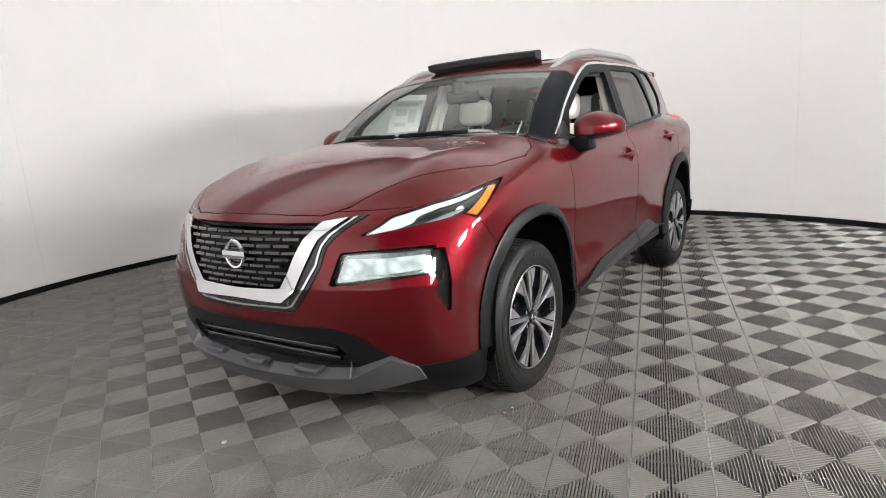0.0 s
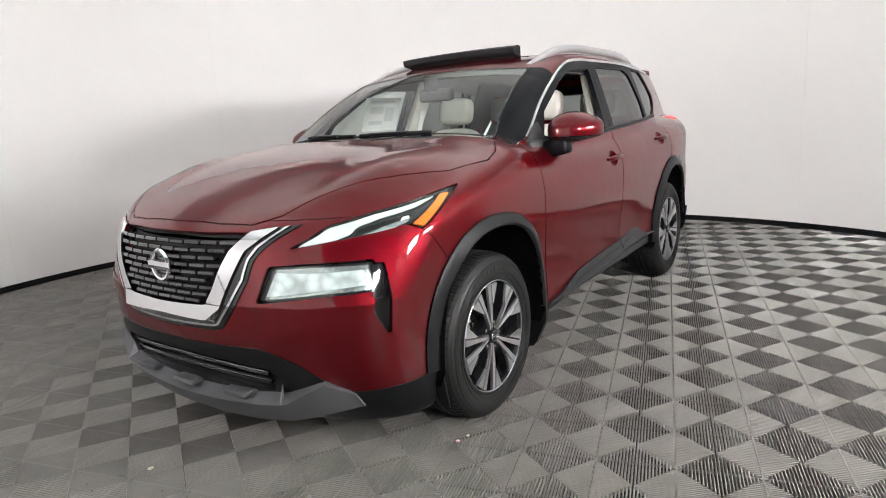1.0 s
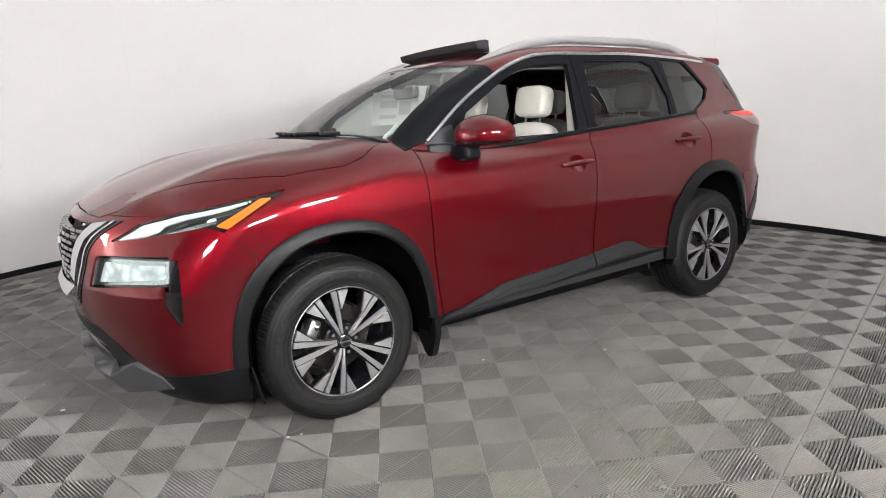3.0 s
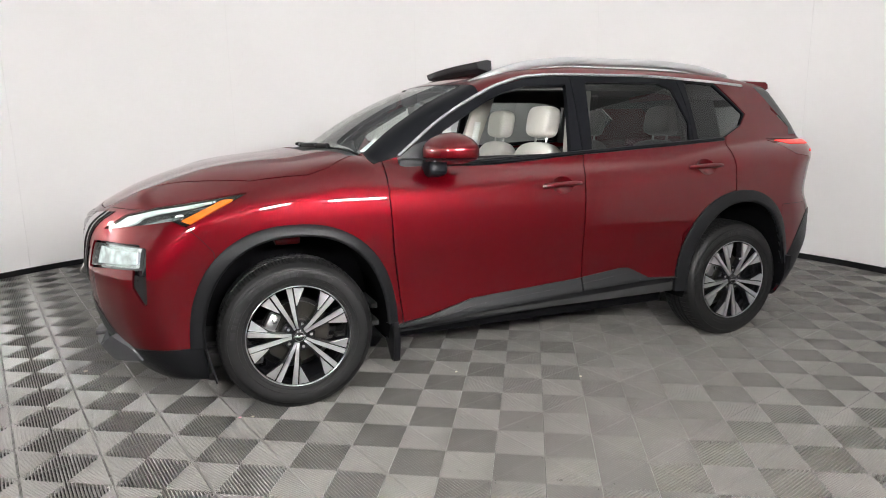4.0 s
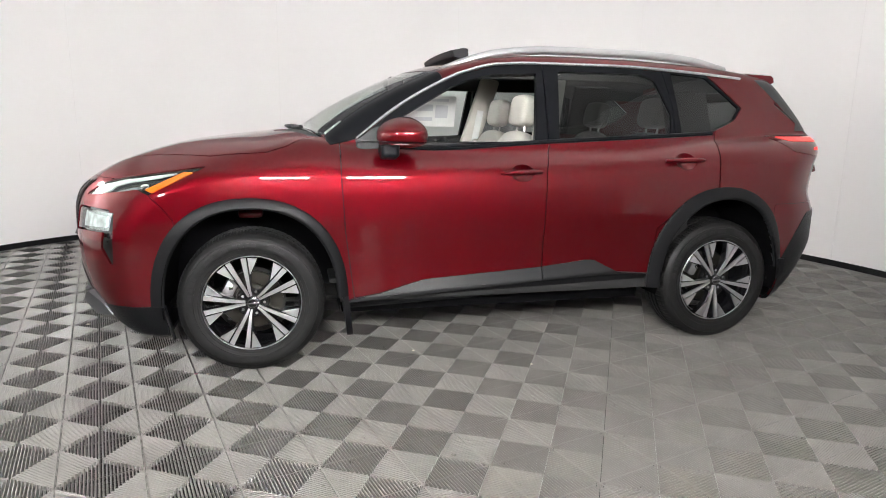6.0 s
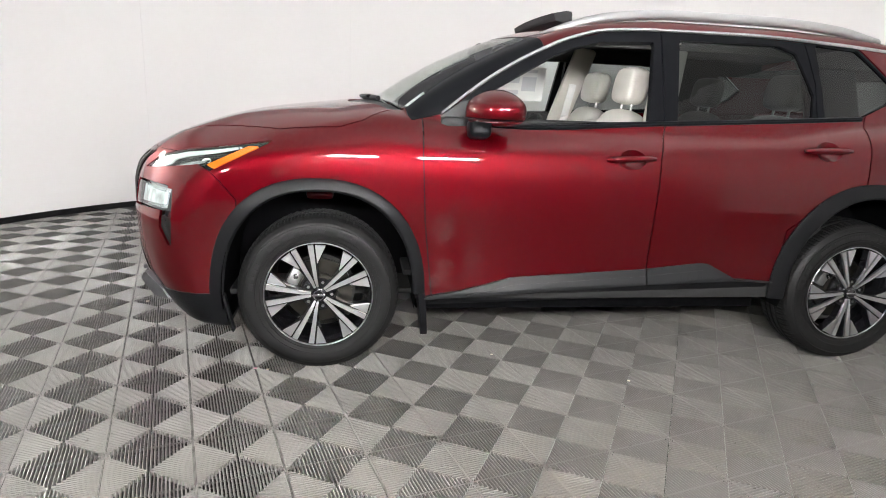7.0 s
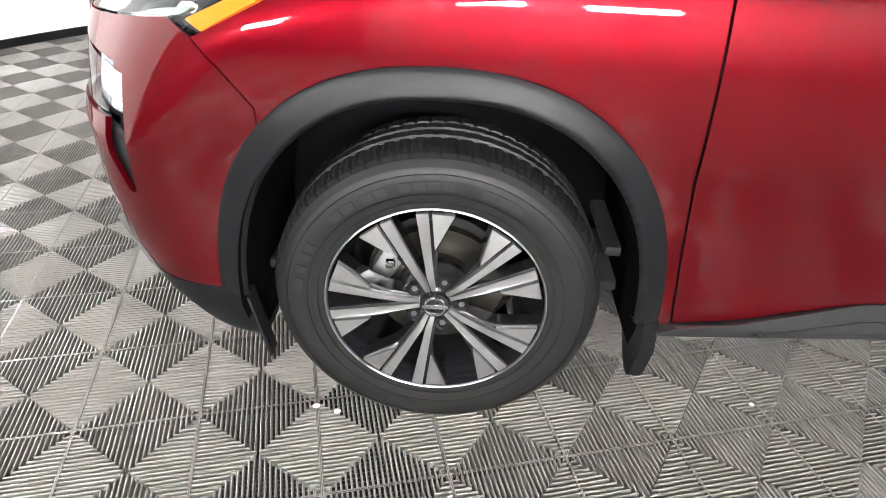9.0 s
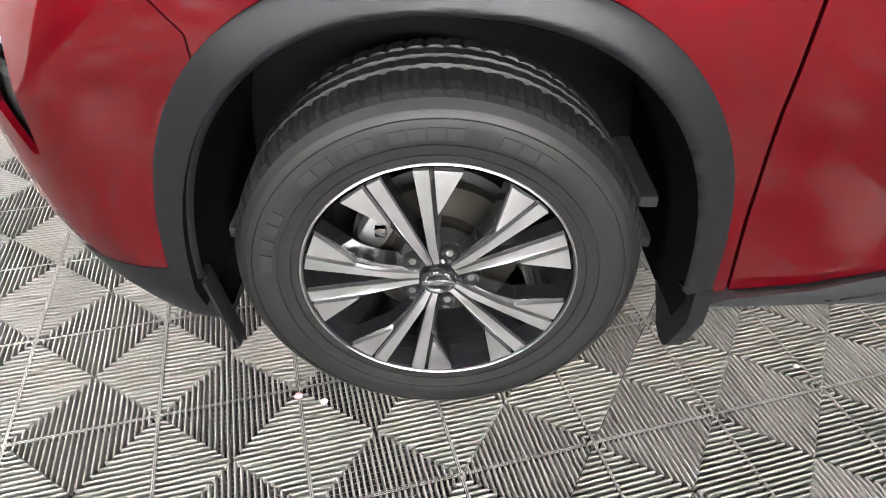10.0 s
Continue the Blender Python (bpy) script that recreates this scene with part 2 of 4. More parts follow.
# ---- the car's body as one smooth skin; x runs from the front axle to the tail, the near flank is at -y ----
HALF = 0.035  # flat strip each side of the middle plane
SIDE = curve((0.15, 0.80), (0.25, 0.845), (0.38, 0.868), (0.50, 0.868), (0.65, 0.876), (0.80, 0.890), (0.92, 0.893), (1.00, 0.886), (1.08, 0.862), (1.16, 0.822), (1.25, 0.77))
PLAN = curve((-1.0, 0.95), (-0.5, 0.965), (0.0, 0.992), (0.6, 1.0), (2.6, 1.0), (3.0, 0.985), (3.5, 0.94), (3.8, 0.90))
NOSE = curve((0.15, -0.70), (0.24, -0.80), (0.32, -0.865), (0.45, -0.925), (0.62, -0.948), (0.80, -0.950), (0.92, -0.930), (1.0, -0.885), (1.1, -0.80))
TAIL = curve((0.15, 3.40), (0.30, 3.56), (0.45, 3.66), (0.60, 3.71), (0.75, 3.71), (0.90, 3.66), (1.05, 3.68), (1.13, 3.70), (1.22, 3.66), (1.32, 3.56))
HOOD = curve((-1.0, 0.89), (-0.9, 0.955), (-0.68, 1.07), (-0.33, 1.174), (0.03, 1.222), (0.30, 1.250), (0.6, 1.23), (2.0, 1.245), (2.7, 1.27), (3.7, 1.26))
GSIDE = curve((1.10, 0.82), (1.20, 0.80), (1.35, 0.752), (1.55, 0.680), (1.65, 0.632))
GPLAN = curve((0.0, 0.86), (0.4, 0.92), (0.7, 0.96), (1.2, 1.0), (2.1, 1.0), (2.6, 0.955), (2.95, 0.885), (3.4, 0.78))
ROOF = curve((-0.2, 0.90), (0.05, 1.09), (0.23, 1.225), (0.47, 1.385), (0.75, 1.525), (1.03, 1.622), (1.3, 1.668), (1.7, 1.690), (2.2, 1.685), (2.8, 1.655), (3.2, 1.61), (3.5, 1.57))
BACK = curve((1.05, 3.68), (1.2, 3.62), (1.31, 3.55), (1.45, 3.42), (1.56, 3.31), (1.7, 3.18))


def wide(y):
    """Distance sideways from the flat middle strip."""
    return np.abs(y) - HALF


def wide2(y):
    return np.maximum(np.abs(y) - HALF, 0) ** 2


def green_side(x, y, z):
    return wide(y) - GSIDE(z) * GPLAN(x)


def green_top(x, y, z):
    y2 = wide2(y)
    bow = 0.30 * np.clip((1.7 - x) / 0.8, 0, 1) * y2
    return z - ROOF(x - bow) + 0.07 * y2


def skin(x, y, z):
    ay = np.maximum(wide(y), 0)
    y2 = ay * ay
    haunch = 0.07 * np.clip((x - 2.1) / 0.9, 0, 1) * np.clip((z - 0.75) / 0.3, 0, 1)
    side = wide(y) - SIDE(z - haunch) * PLAN(x)
    front = NOSE(z) + (0.27 + 0.20 * np.clip((z - 0.70) / 0.25, 0, 1)) * y2 + 0.26 * ay**5 - x
    rear = x - TAIL(z) + 0.34 * y2 + 0.45 * ay**6
    hood_bow = 0.25 * np.clip((0.3 - x) / 0.6, 0, 1) * y2
    ridge = 0.026 * np.exp(-(((ay - 0.60) / 0.13) ** 2)) * np.clip((0.05 - x) / 0.4, 0, 1)
    top = z - HOOD(x - hood_bow) + 0.02 * y2 + 0.30 * ay**6 - ridge
    low = smax(side, front, 0.10)
    low = smax(low, rear, 0.10)
    low = smax(low, top, 0.055)
    low = smax(low, 0.20 - z, 0.03)
    g = smax(green_side(x, y, z), green_top(x, y, z), 0.06)
    g = smax(g, x - BACK(z) + 0.30 * y2, 0.05)
    g = smax(g, 1.0 - z, 0.02)
    return -smax(-low, -g, 0.02)


def skin_normals(v):
    e = 0.002
    g = np.stack([skin(*(v + d).T) - skin(*(v - d).T) for d in np.eye(3) * e], 1)
    return g / np.maximum(np.linalg.norm(g, axis=1), 1e-9)[:, None]


def build_skin():
    z0, xa, xb = 0.82, -0.1, 2.9
    mid = np.linspace(xa, xb, 270)
    fan = np.radians(np.linspace(0, 90, 170))
    fan_r = np.radians(np.linspace(0, 90, 80))
    ox = np.concatenate([np.full(169, xa), mid, np.full(79, xb)])
    az = np.concatenate([fan[:-1], np.full(270, math.pi / 2), math.pi - fan_r[:-1][::-1]])
    ps = np.radians(np.concatenate([np.linspace(-78, -35, 40)[:-1], np.linspace(-35, 32, 190)[:-1], np.linspace(32, 90, 75)]))
    O = np.repeat(ox, len(ps))
    A = np.repeat(az, len(ps))
    P = np.tile(ps, len(ox))
    dx, dy, dz = -np.cos(A) * np.cos(P), -np.sin(A) * np.cos(P), np.sin(P)
    lo, hi = np.zeros(len(O)), np.full(len(O), 2.2)
    for _ in range(24):
        t = (lo + hi) / 2
        out = skin(O + t * dx, t * dy, z0 + t * dz) > 0
        hi, lo = np.where(out, t, hi), np.where(out, lo, t)
    v = np.stack([O + lo * dx, lo * dy, z0 + lo * dz], 1)
    n, m = len(ox), len(ps)
    i = (np.arange(n - 1)[:, None] * m + np.arange(m - 1)[None]).ravel()
    tri = np.concatenate([np.stack([i, i + m, i + m + 1], 1), np.stack([i, i + m + 1, i + 1], 1)])
    return v, tri


def cut(mesh, g):
    """The piece of a mesh where g < 0, cut along g = 0."""
    v, f = mesh
    if not len(f):
        return mesh
    s = g(*v.T) if callable(g) else g
    ins = s < 0
    c = ins[f].sum(1)
    keep = [f[c == 3]]
    new_v = [v]
    base = len(v)
    edges, rows = [], []
    for want in (1, 2):
        t = f[c == want]
        odd = ins[t] if want == 1 else ~ins[t]
        k = odd.argmax(1)
        r = np.arange(len(t))
        a, b, d = t[r, k], t[r, (k + 1) % 3], t[r, (k + 2) % 3]
        rows.append((want, a, b, d))
        edges += [np.stack([a, b], 1), np.stack([a, d], 1)]
    e = np.sort(np.concatenate(edges), 1)
    if len(e):
        u, inv = np.unique(e, axis=0, return_inverse=True)
        inv = inv.ravel()
        w = (s[u[:, 0]] / (s[u[:, 0]] - s[u[:, 1]]))[:, None]
        new_v.append(v[u[:, 0]] * (1 - w) + v[u[:, 1]] * w)
        p = 0
        for want, a, b, d in rows:
            ab, ad = base + inv[p:p + len(a)], base + inv[p + len(a):p + 2 * len(a)]
            p += 2 * len(a)
            if want == 1:
                keep.append(np.stack([a, ab, ad], 1))
            else:
                keep += [np.stack([ab, b, d], 1), np.stack([ab, d, ad], 1)]
    v, f = np.concatenate(new_v), np.concatenate(keep)
    used, f2 = np.unique(f, return_inverse=True)
    return v[used], f2.reshape(-1, 3)


def split(mesh, g, gap=0.0):
    """The piece inside g, and the rest, with a shut line of that width between them."""
    s = g(*mesh[0].T)
    return cut(mesh, s + gap / 2), cut(mesh, -s + gap / 2)


def panel(name, mesh, material, parent, label="", depth=0.012, offset=0.0, mirror=False, both=False):
    """A piece of the skin as sheet with turned-in edges."""
    v, f = mesh
    if not len(f):
        return None
    n = skin_normals(v)
    v = v + n * (offset(v)[:, None] if callable(offset) else offset)
    if callable(offset):
        fn = np.cross(v[f[:, 1]] - v[f[:, 0]], v[f[:, 2]] - v[f[:, 0]])
        acc = np.zeros_like(v)
        for col in range(3):
            np.add.at(acc, f[:, col], fn)
        acc *= np.where((acc * n).sum(1) < 0, -1, 1)[:, None]
        n = acc / np.maximum(np.linalg.norm(acc, axis=1), 1e-12)[:, None]
    e = np.concatenate([f[:, [0, 1]], f[:, [1, 2]], f[:, [2, 0]]])
    es = np.sort(e, 1)
    _, first, count = np.unique(es, axis=0, return_index=True, return_counts=True)
    rim = e[first[count == 1]]
    rim = rim[~((np.abs(v[rim[:, 0], 1]) < 1e-6) & (np.abs(v[rim[:, 1], 1]) < 1e-6))]
    ids, loc = np.unique(rim, return_inverse=True)
    loc = loc.reshape(-1, 2)
    inner = v[ids] - n[ids] * depth
    k, q = len(v), len(ids)
    V = np.concatenate([v, v[ids], inner])
    N = np.concatenate([n, n[ids] * 0, n[ids] * 0])
    # rim faces look outwards from the piece
    t = v[rim[:, 1]] - v[rim[:, 0]]
    o = np.cross(t, n[rim[:, 0]])
    for c in (0, 1):
        np.add.at(N, k + loc[:, c], o)
    N[k + q:] = N[k:k + q]
    L = np.linalg.norm(N, axis=1)
    N = np.where(L[:, None] > 1e-9, N / np.maximum(L, 1e-9)[:, None], (0, 0, 1))
    walls = np.concatenate([np.stack([k + loc[:, 1], k + loc[:, 0], k + q + loc[:, 0]], 1), np.stack([k + loc[:, 1], k + q + loc[:, 0], k + q + loc[:, 1]], 1)])
    F = np.concatenate([f, walls])
    M = np.array([1, -1.0, 1.0])
    if mirror:
        V, N, F = V * M, N * M, F[:, ::-1]
    if both:
        F = np.concatenate([F, F[:, ::-1] + len(V)])
        V, N = np.concatenate([V, V * M]), np.concatenate([N, N * M])
    return obj(name, V, F, material, parent, label, N)


# ---- the car ----
car = thing("car", "dark red metallic compact SUV with black cladding, doors shut", "car", pose(0, HALF, 0))
BODY = build_skin()


def arch(cx, rx, rz, p=2.3, cz=0.36):
    return lambda x, y, z: (((np.abs(x - cx) / rx) ** p + (np.maximum(z - cz, 0) / rz) ** p) ** (1 / p) - 1) * rx


def solve(f, lo, hi):
    for _ in range(18):
        t = (lo + hi) / 2
        lo, hi = (t, hi) if f(t) < 0 else (lo, t)
    return lo


def side_y(x, z):
    """The near flank's y at a place of the side view."""
    return -solve(lambda t: float(skin(np.array([x]), np.array([-t]), np.array([z]))[0]), 0.2, 1.1)


def front_x(y, z):
    return -solve(lambda t: float(skin(np.array([-t]), np.array([y]), np.array([z]))[0]), 0.2, 1.2)


def roof_z(x, y):
    return solve(lambda t: float(skin(np.array([x]), np.array([y]), np.array([t]))[0]), 1.0, 2.0)


def mx(*fs):
    return lambda x, y, z: np.maximum.reduce([f(x, y, z) for f in fs])


def sview(pts, r=0.0):
    return lambda x, y, z: poly(x, z, pts, r)


def fview(pts, r=0.0):
    return mx(lambda x, y, z: poly(wide(y), z, pts, r), lambda x, y, z: x + 0.40)


def flank(x, y, z):
    return -0.05 - green_side(x, y, z)


m = BODY
F_IN, F_OUT = arch(0.01, 0.420, 0.492), arch(0.005, 0.481, 0.547)
R_IN, R_OUT = arch(2.70, 0.395, 0.505, 2.1), arch(2.69, 0.470, 0.577, 2.2)
for a in (F_IN, R_IN):
    _, m = split(m, a)

# dark inner shell behind the shut lines
shell = cut(BODY, lambda x, y, z: np.maximum(z - 1.12, 0.34 - z))
for a in (arch(0.01, 0.435, 0.507), arch(2.70, 0.41, 0.52, 2.1)):
    _, shell = split(shell, a)
_, shell = split(shell, fview([(-0.3, 0.40), (0.44, 0.38), (0.46, 0.47), (0.47, 0.62), (0.52, 0.95), (-0.3, 0.97)]))
_, shell = split(shell, fview([(0.42, 0.71), (0.46, 0.86), (0.80, 0.87), (0.82, 0.72)]))
_, shell = split(shell, mx(sview([(-0.82, 0.89), (-0.70, 0.99), (-0.2, 1.07), (-0.44, 0.91)]), lambda x, y, z: x + 0.1))
panel("inner_shell", shell, DARK, car, "dark inner body shell", offset=-0.03, both=True)

# windscreen, black pillars and cowl
def top_side(x, y, z):
    return -0.05 - green_top(x, y, z)


def bow(x, y, z):
    return x - 0.30 * np.clip((1.7 - x) / 0.8, 0, 1) * wide2(y)


def pillar(x, y, z):
    return wide(y) - 0.680 + 0.32 * (z - 1.19)


screen, m = split(m, mx(lambda x, y, z: 0.235 - bow(x, y, z), lambda x, y, z: bow(x, y, z) - 0.885, pillar, top_side), 0.004)
panel("windscreen", screen, GLASS, car, "clear windscreen with a dark top band", depth=0.004, both=True)
panel("screen_border", cut(screen, lambda x, y, z: np.maximum(np.maximum(0.265 - bow(x, y, z), bow(x, y, z) - 0.815), wide(y) - 0.670 + 0.32 * (z - 1.19)) * -1), GLOSS, car, "black printed border of the windscreen", depth=0.002, offset=-0.005, both=True)
cowl, m = split(m, mx(lambda x, y, z: bow(x, y, z) - 0.235, lambda x, y, z: 0.12 + 0.02 * wide2(y) / 0.36 + np.maximum(wide(y) - 0.45, 0) * 0.65 - x, lambda x, y, z: 1.0 - z, lambda x, y, z: wide(y) - 0.70), 0.003)
panel("cowl", cowl, BLACK, car, "black plastic wiper cowl", offset=-0.012, both=True)
CHROME_LINE = [(0.545, 1.192), (0.775, 1.366), (0.95, 1.468), (1.136, 1.553), (1.33, 1.602), (1.55, 1.614), (2.01, 1.616), (2.553, 1.597), (3.0, 1.571)]
apillar, m = split(m, mx(sview([(0.40, 1.16), (0.545, 1.192)] + CHROME_LINE[1:5] + [(1.12, 1.66), (0.30, 1.66)]), lambda x, y, z: bow(x, y, z) - 0.90, lambda x, y, z: 0.23 - bow(x, y, z), lambda x, y, z: 1.165 - z), 0.003)
panel("pillar_cover", apillar, PILLAR, car, "black windscreen pillar", mirror=False)
panel("pillar_cover", apillar, PILLAR, car, "black windscreen pillar", mirror=True)
back, m = split(m, mx(lambda x, y, z: BACK(z) - 0.30 * wide2(y) - 0.03 - x, lambda x, y, z: wide(y) - 0.62, lambda x, y, z: 1.255 - z, lambda x, y, z: z - 1.575, lambda x, y, z: 2.95 - x), 0.004)
dwedge, m = split(m, mx(sview([(3.05, 1.575), (3.08, 1.55), (3.37, 1.315), (3.36, 1.265), (3.9, 1.26), (3.9, 1.575)]), lambda x, y, z: 0.3 - wide(y)))
for mir in (False, True):
    panel("rear_pillar_cover", dwedge, GLOSS, car, "gloss black rear pillar cover", mirror=mir, depth=0.006)
panel("rear_glass", back, TINT, car, "dark tinted rear window", both=True)
moon, m = split(m, mx(lambda x, y, z: wide(y) - 0.43, lambda x, y, z: 1.20 - bow(x, y, z), lambda x, y, z: x - 2.35, top_side), 0.006)
panel("roof_glass", cut(moon, lambda x, y, z: 1.55 - x), TINT, car, "dark glass roof panel", both=True)

# side windows
DLO = [(0.545, 1.180)] + [(a, b - 0.004) for a, b in CHROME_LINE[:-2]] + [(2.67, 1.588), (2.915, 1.397), (2.85, 1.325), (2.66, 1.250), (1.56, 1.193), (0.883, 1.155), (0.72, 1.158)]
dlo, m = split(m, mx(sview(DLO), flank), 0.004)
FW = [(0.735, 1.20), (0.80, 1.315), (1.07, 1.472), (1.161, 1.510), (1.30, 1.545), (1.555, 1.557), (1.515, 1.200), (0.883, 1.168)]
RW = [(1.700, 1.566), (2.20, 1.566), (2.29, 1.535), (2.375, 1.346), (2.36, 1.248), (1.675, 1.212)]
QW = [(2.425, 1.580), (2.655, 1.565), (2.885, 1.395), (2.835, 1.335), (2.655, 1.268), (2.455, 1.255), (2.45, 1.36)]
for mir in (False, True):
    d = dlo
    for nm, pts, gl, lab in (("front_window", FW, GLASS, "clear front door window"), ("rear_window", RW, TINT, "dark tinted rear door window"), ("quarter_window", QW, TINT, "dark tinted quarter window")):
        w, d = split(d, sview(pts, 0.012 if nm != "front_window" else 0.004))
        if nm != "front_window" or mir:
            panel(nm, w, gl, car, lab, depth=0.004, offset=-0.012, mirror=mir)
    sail, d = split(d, sview([(0.50, 1.165), (0.53, 1.215), (0.70, 1.27), (0.730, 1.172)]))
    panel("mirror_sail", sail, SAIL, car, "dark grey triangle at the mirror's foot", mirror=mir, depth=0.01)
    fr, d = split(d, sview([(0.4, 1.1), (0.4, 1.7), (1.598, 1.7), (1.598, 1.1)]), 0.005)
    panel("front_window_frame", fr, PILLAR, car, "satin black front door window frame", mirror=mir, depth=0.03, offset=-0.003)
    rr, q = split(d, sview([(1.598, 1.1), (1.598, 1.7), (2.33, 1.7), (2.40, 1.40), (2.40, 1.1)]), 0.005)
    panel("rear_window_frame", rr, PILLAR, car, "satin black rear door window frame", mirror=mir, depth=0.03, offset=-0.003)
    panel("quarter_frame", q, PILLAR, car, "black quarter window surround", mirror=mir, depth=0.02, offset=-0.003)

# front end
V_OUT = [(-0.3, 0.594), (0.0, 0.595), (0.235, 0.600), (0.272, 0.612), (0.342, 0.696), (0.400, 0.790), (0.420, 0.862), (0.446, 0.898), (0.490, 0.935), (0.548, 0.975), (0.38, 0.990), (-0.3, 0.990)]
V_CHR = [(-0.3, 0.655), (0.0, 0.655), (0.200, 0.650), (0.228, 0.650), (0.277, 0.690), (0.352, 0.824), (0.385, 0.894), (0.486, 0.970), (-0.3, 0.975)]
V_INN = [(-0.3, 0.692), (0.0, 0.692), (0.190, 0.698), (0.212, 0.702), (0.253, 0.759), (0.302, 0.852), (0.325, 0.894), (0.385, 0.952), (-0.3, 0.975)]
vee, m = split(m, mx(fview(V_OUT), lambda x, y, z: z - 0.953 - np.maximum(wide(y) - 0.38, 0) * 0.14), 0.003)
chrome, surround = split(vee, fview(V_CHR))
mesh_hole, chrome = split(chrome, fview(V_INN))
panel("grille_surround", surround, GLOSS, car, "gloss black grille surround", depth=0.05, offset=0.004, both=True)
panel("grille_chrome", chrome, CHROME, car, "broad chrome V-shaped grille bar", depth=0.06, offset=lambda v: 0.014 + 0.024 * np.clip((0.694 - v[:, 2]) / 0.042, 0, 1), both=True)
line = cut(surround, fview([(-0.3, 0.612), (0.0, 0.613), (0.232, 0.618), (0.260, 0.626), (0.327, 0.706), (0.386, 0.796), (0.404, 0.866), (0.430, 0.904), (0.50, 0.960), (0.52, 0.975), (-0.3, 0.975)]))
line = cut(line, lambda x, y, z: -poly(wide(y), z, [(-0.3, 0.620), (0.0, 0.621), (0.229, 0.626), (0.252, 0.632), (0.319, 0.711), (0.378, 0.799), (0.396, 0.869), (0.423, 0.909), (0.49, 0.960), (0.51, 0.985), (-0.3, 0.985)]))
panel("grille_chrome_line", line, CHROME, car, "thin chrome line round the grille", depth=0.01, offset=0.010, both=True)
panel("grille_back", mesh_hole, DARK, car, "black grille backing", offset=-0.045, both=True)
bm = box(0.030, 0.080, 0.0155, bevel=0.003, seg=1)
bar0 = part("grille_bar", bm, DARKCHROME, car, "gloss black grille bar")
first = True
for r in range(10):
    z = 0.708 + r * 0.0265
    for c in range(-5, 6):
        y = (c + (0.5 if r % 2 else 0.0)) * 0.086
        if float(poly(np.array([abs(y) + 0.02 - HALF]), np.array([z]), V_INN)[0]) > -0.004 or z > 0.945:
            continue
        yaw = math.degrees(math.atan2(front_x(y + 0.01, z) - front_x(y - 0.01, z), 0.02))
        b = bar0 if first else new("grille_bar", bar0.data)
        first = False
        b.parent = car
        b["label"] = "gloss black grille bar"
        b.matrix_basis = pose(front_x(y, z) + 0.006, y, z, 0, 8, -yaw)

# badge: a ring with a bar
badge = lathe([(0.045, 0), (0.050, -0.008), (0.058, -0.010), (0.064, 0)], 48)
ring_ob = part("badge_ring", badge, CHROME, car, "chrome ring badge")
ring_ob.matrix_basis = pose(-0.952, 0.0, 0.83, 0, 0, -90)
o = part("badge_disc", lathe([(0.0, 0.0), (0.046, 0.0)], 32), GLOSS, car)
o.matrix_basis = pose(-0.948, 0, 0.83, 0, 0, -90)
o = part("badge_bar", box(0.014, 0.142, 0.032, bevel=0.004), CHROME, car, "chrome badge bar")
o.matrix_basis = pose(-0.958, 0, 0.83)
o = part("badge_mount", box(0.05, 0.11, 0.10, bevel=0.02), GLOSS, car)
o.matrix_basis = pose(-0.918, 0, 0.83)

# head lamps
LAMP = [(-0.800, 0.900), (-0.700, 0.966), (-0.573, 1.001), (-0.420, 1.025), (-0.264, 1.047), (-0.185, 1.057), (-0.450, 0.924), (-0.504, 0.949), (-0.625, 0.930), (-0.705, 0.917)]
AMB = [(-0.470, 0.95), (-0.435, 0.935), (-0.245, 1.036), (-0.29, 1.036)]
lamp_skin, m = split(m, mx(sview(LAMP), lambda x, y, z: x + 0.1), 0.004)
strip = cut(lamp_skin, sview([(-0.79, 0.905), (-0.700, 0.962), (-0.573, 0.996), (-0.420, 1.019), (-0.31, 1.036), (-0.33, 1.030), (-0.42, 1.009), (-0.56, 0.984), (-0.63, 0.962), (-0.665, 0.938), (-0.705, 0.922)]))
amb = cut(lamp_skin, sview(AMB))
low_strip = cut(lamp_skin, sview([(-0.66, 0.930), (-0.60, 0.945), (-0.53, 0.962), (-0.46, 0.975), (-0.49, 0.957), (-0.55, 0.944)]))
proj = cut(lamp_skin, sview([(-0.505, 0.966), (-0.49, 0.980), (-0.465, 0.982), (-0.475, 0.966)]))
for mir in (False, True):
    lm = panel("head_lamp", lamp_skin, GLOSS, car, "slim head lamp with lit white strip and amber end", depth=0.02, offset=-0.035, mirror=mir)
    panel("lens", lamp_skin, GLASS, lm, "clear lamp lens", depth=0.004, offset=-0.001, mirror=mir)
    panel("light_strip", strip, LEDSTRIP, lm, "lit white light strip", depth=0.01, offset=-0.012, mirror=mir)
    panel("amber_reflector", amb, AMBER, lm, "amber reflector with an added glow", depth=0.01, offset=-0.008, mirror=mir)
    panel("lower_strip", low_strip, CLEARWHITE, lm, "ribbed silver lamp insert", depth=0.01, offset=-0.018, mirror=mir)
    panel("projector", proj, LEDLOW, lm, "small lit projector", depth=0.02, offset=-0.02, mirror=mir)
DRL = [(0.440, 0.722), (0.478, 0.832), (0.584, 0.838), (0.766, 0.838), (0.790, 0.751), (0.642, 0.744)]
SLOT = [(-0.70, 0.836), (-0.618, 0.834), (-0.634, 0.583), (-0.650, 0.588), (-0.688, 0.665), (-0.678, 0.748), (-0.70, 0.80)]
slot, m = split(m, lambda x, y, z: np.minimum(fview(DRL, 0.010)(x, y, z), np.maximum(poly(x, z, SLOT), 0.62 - wide(y))))
drl = cut(slot, fview(DRL))
_, bezel = split(slot, fview(DRL))
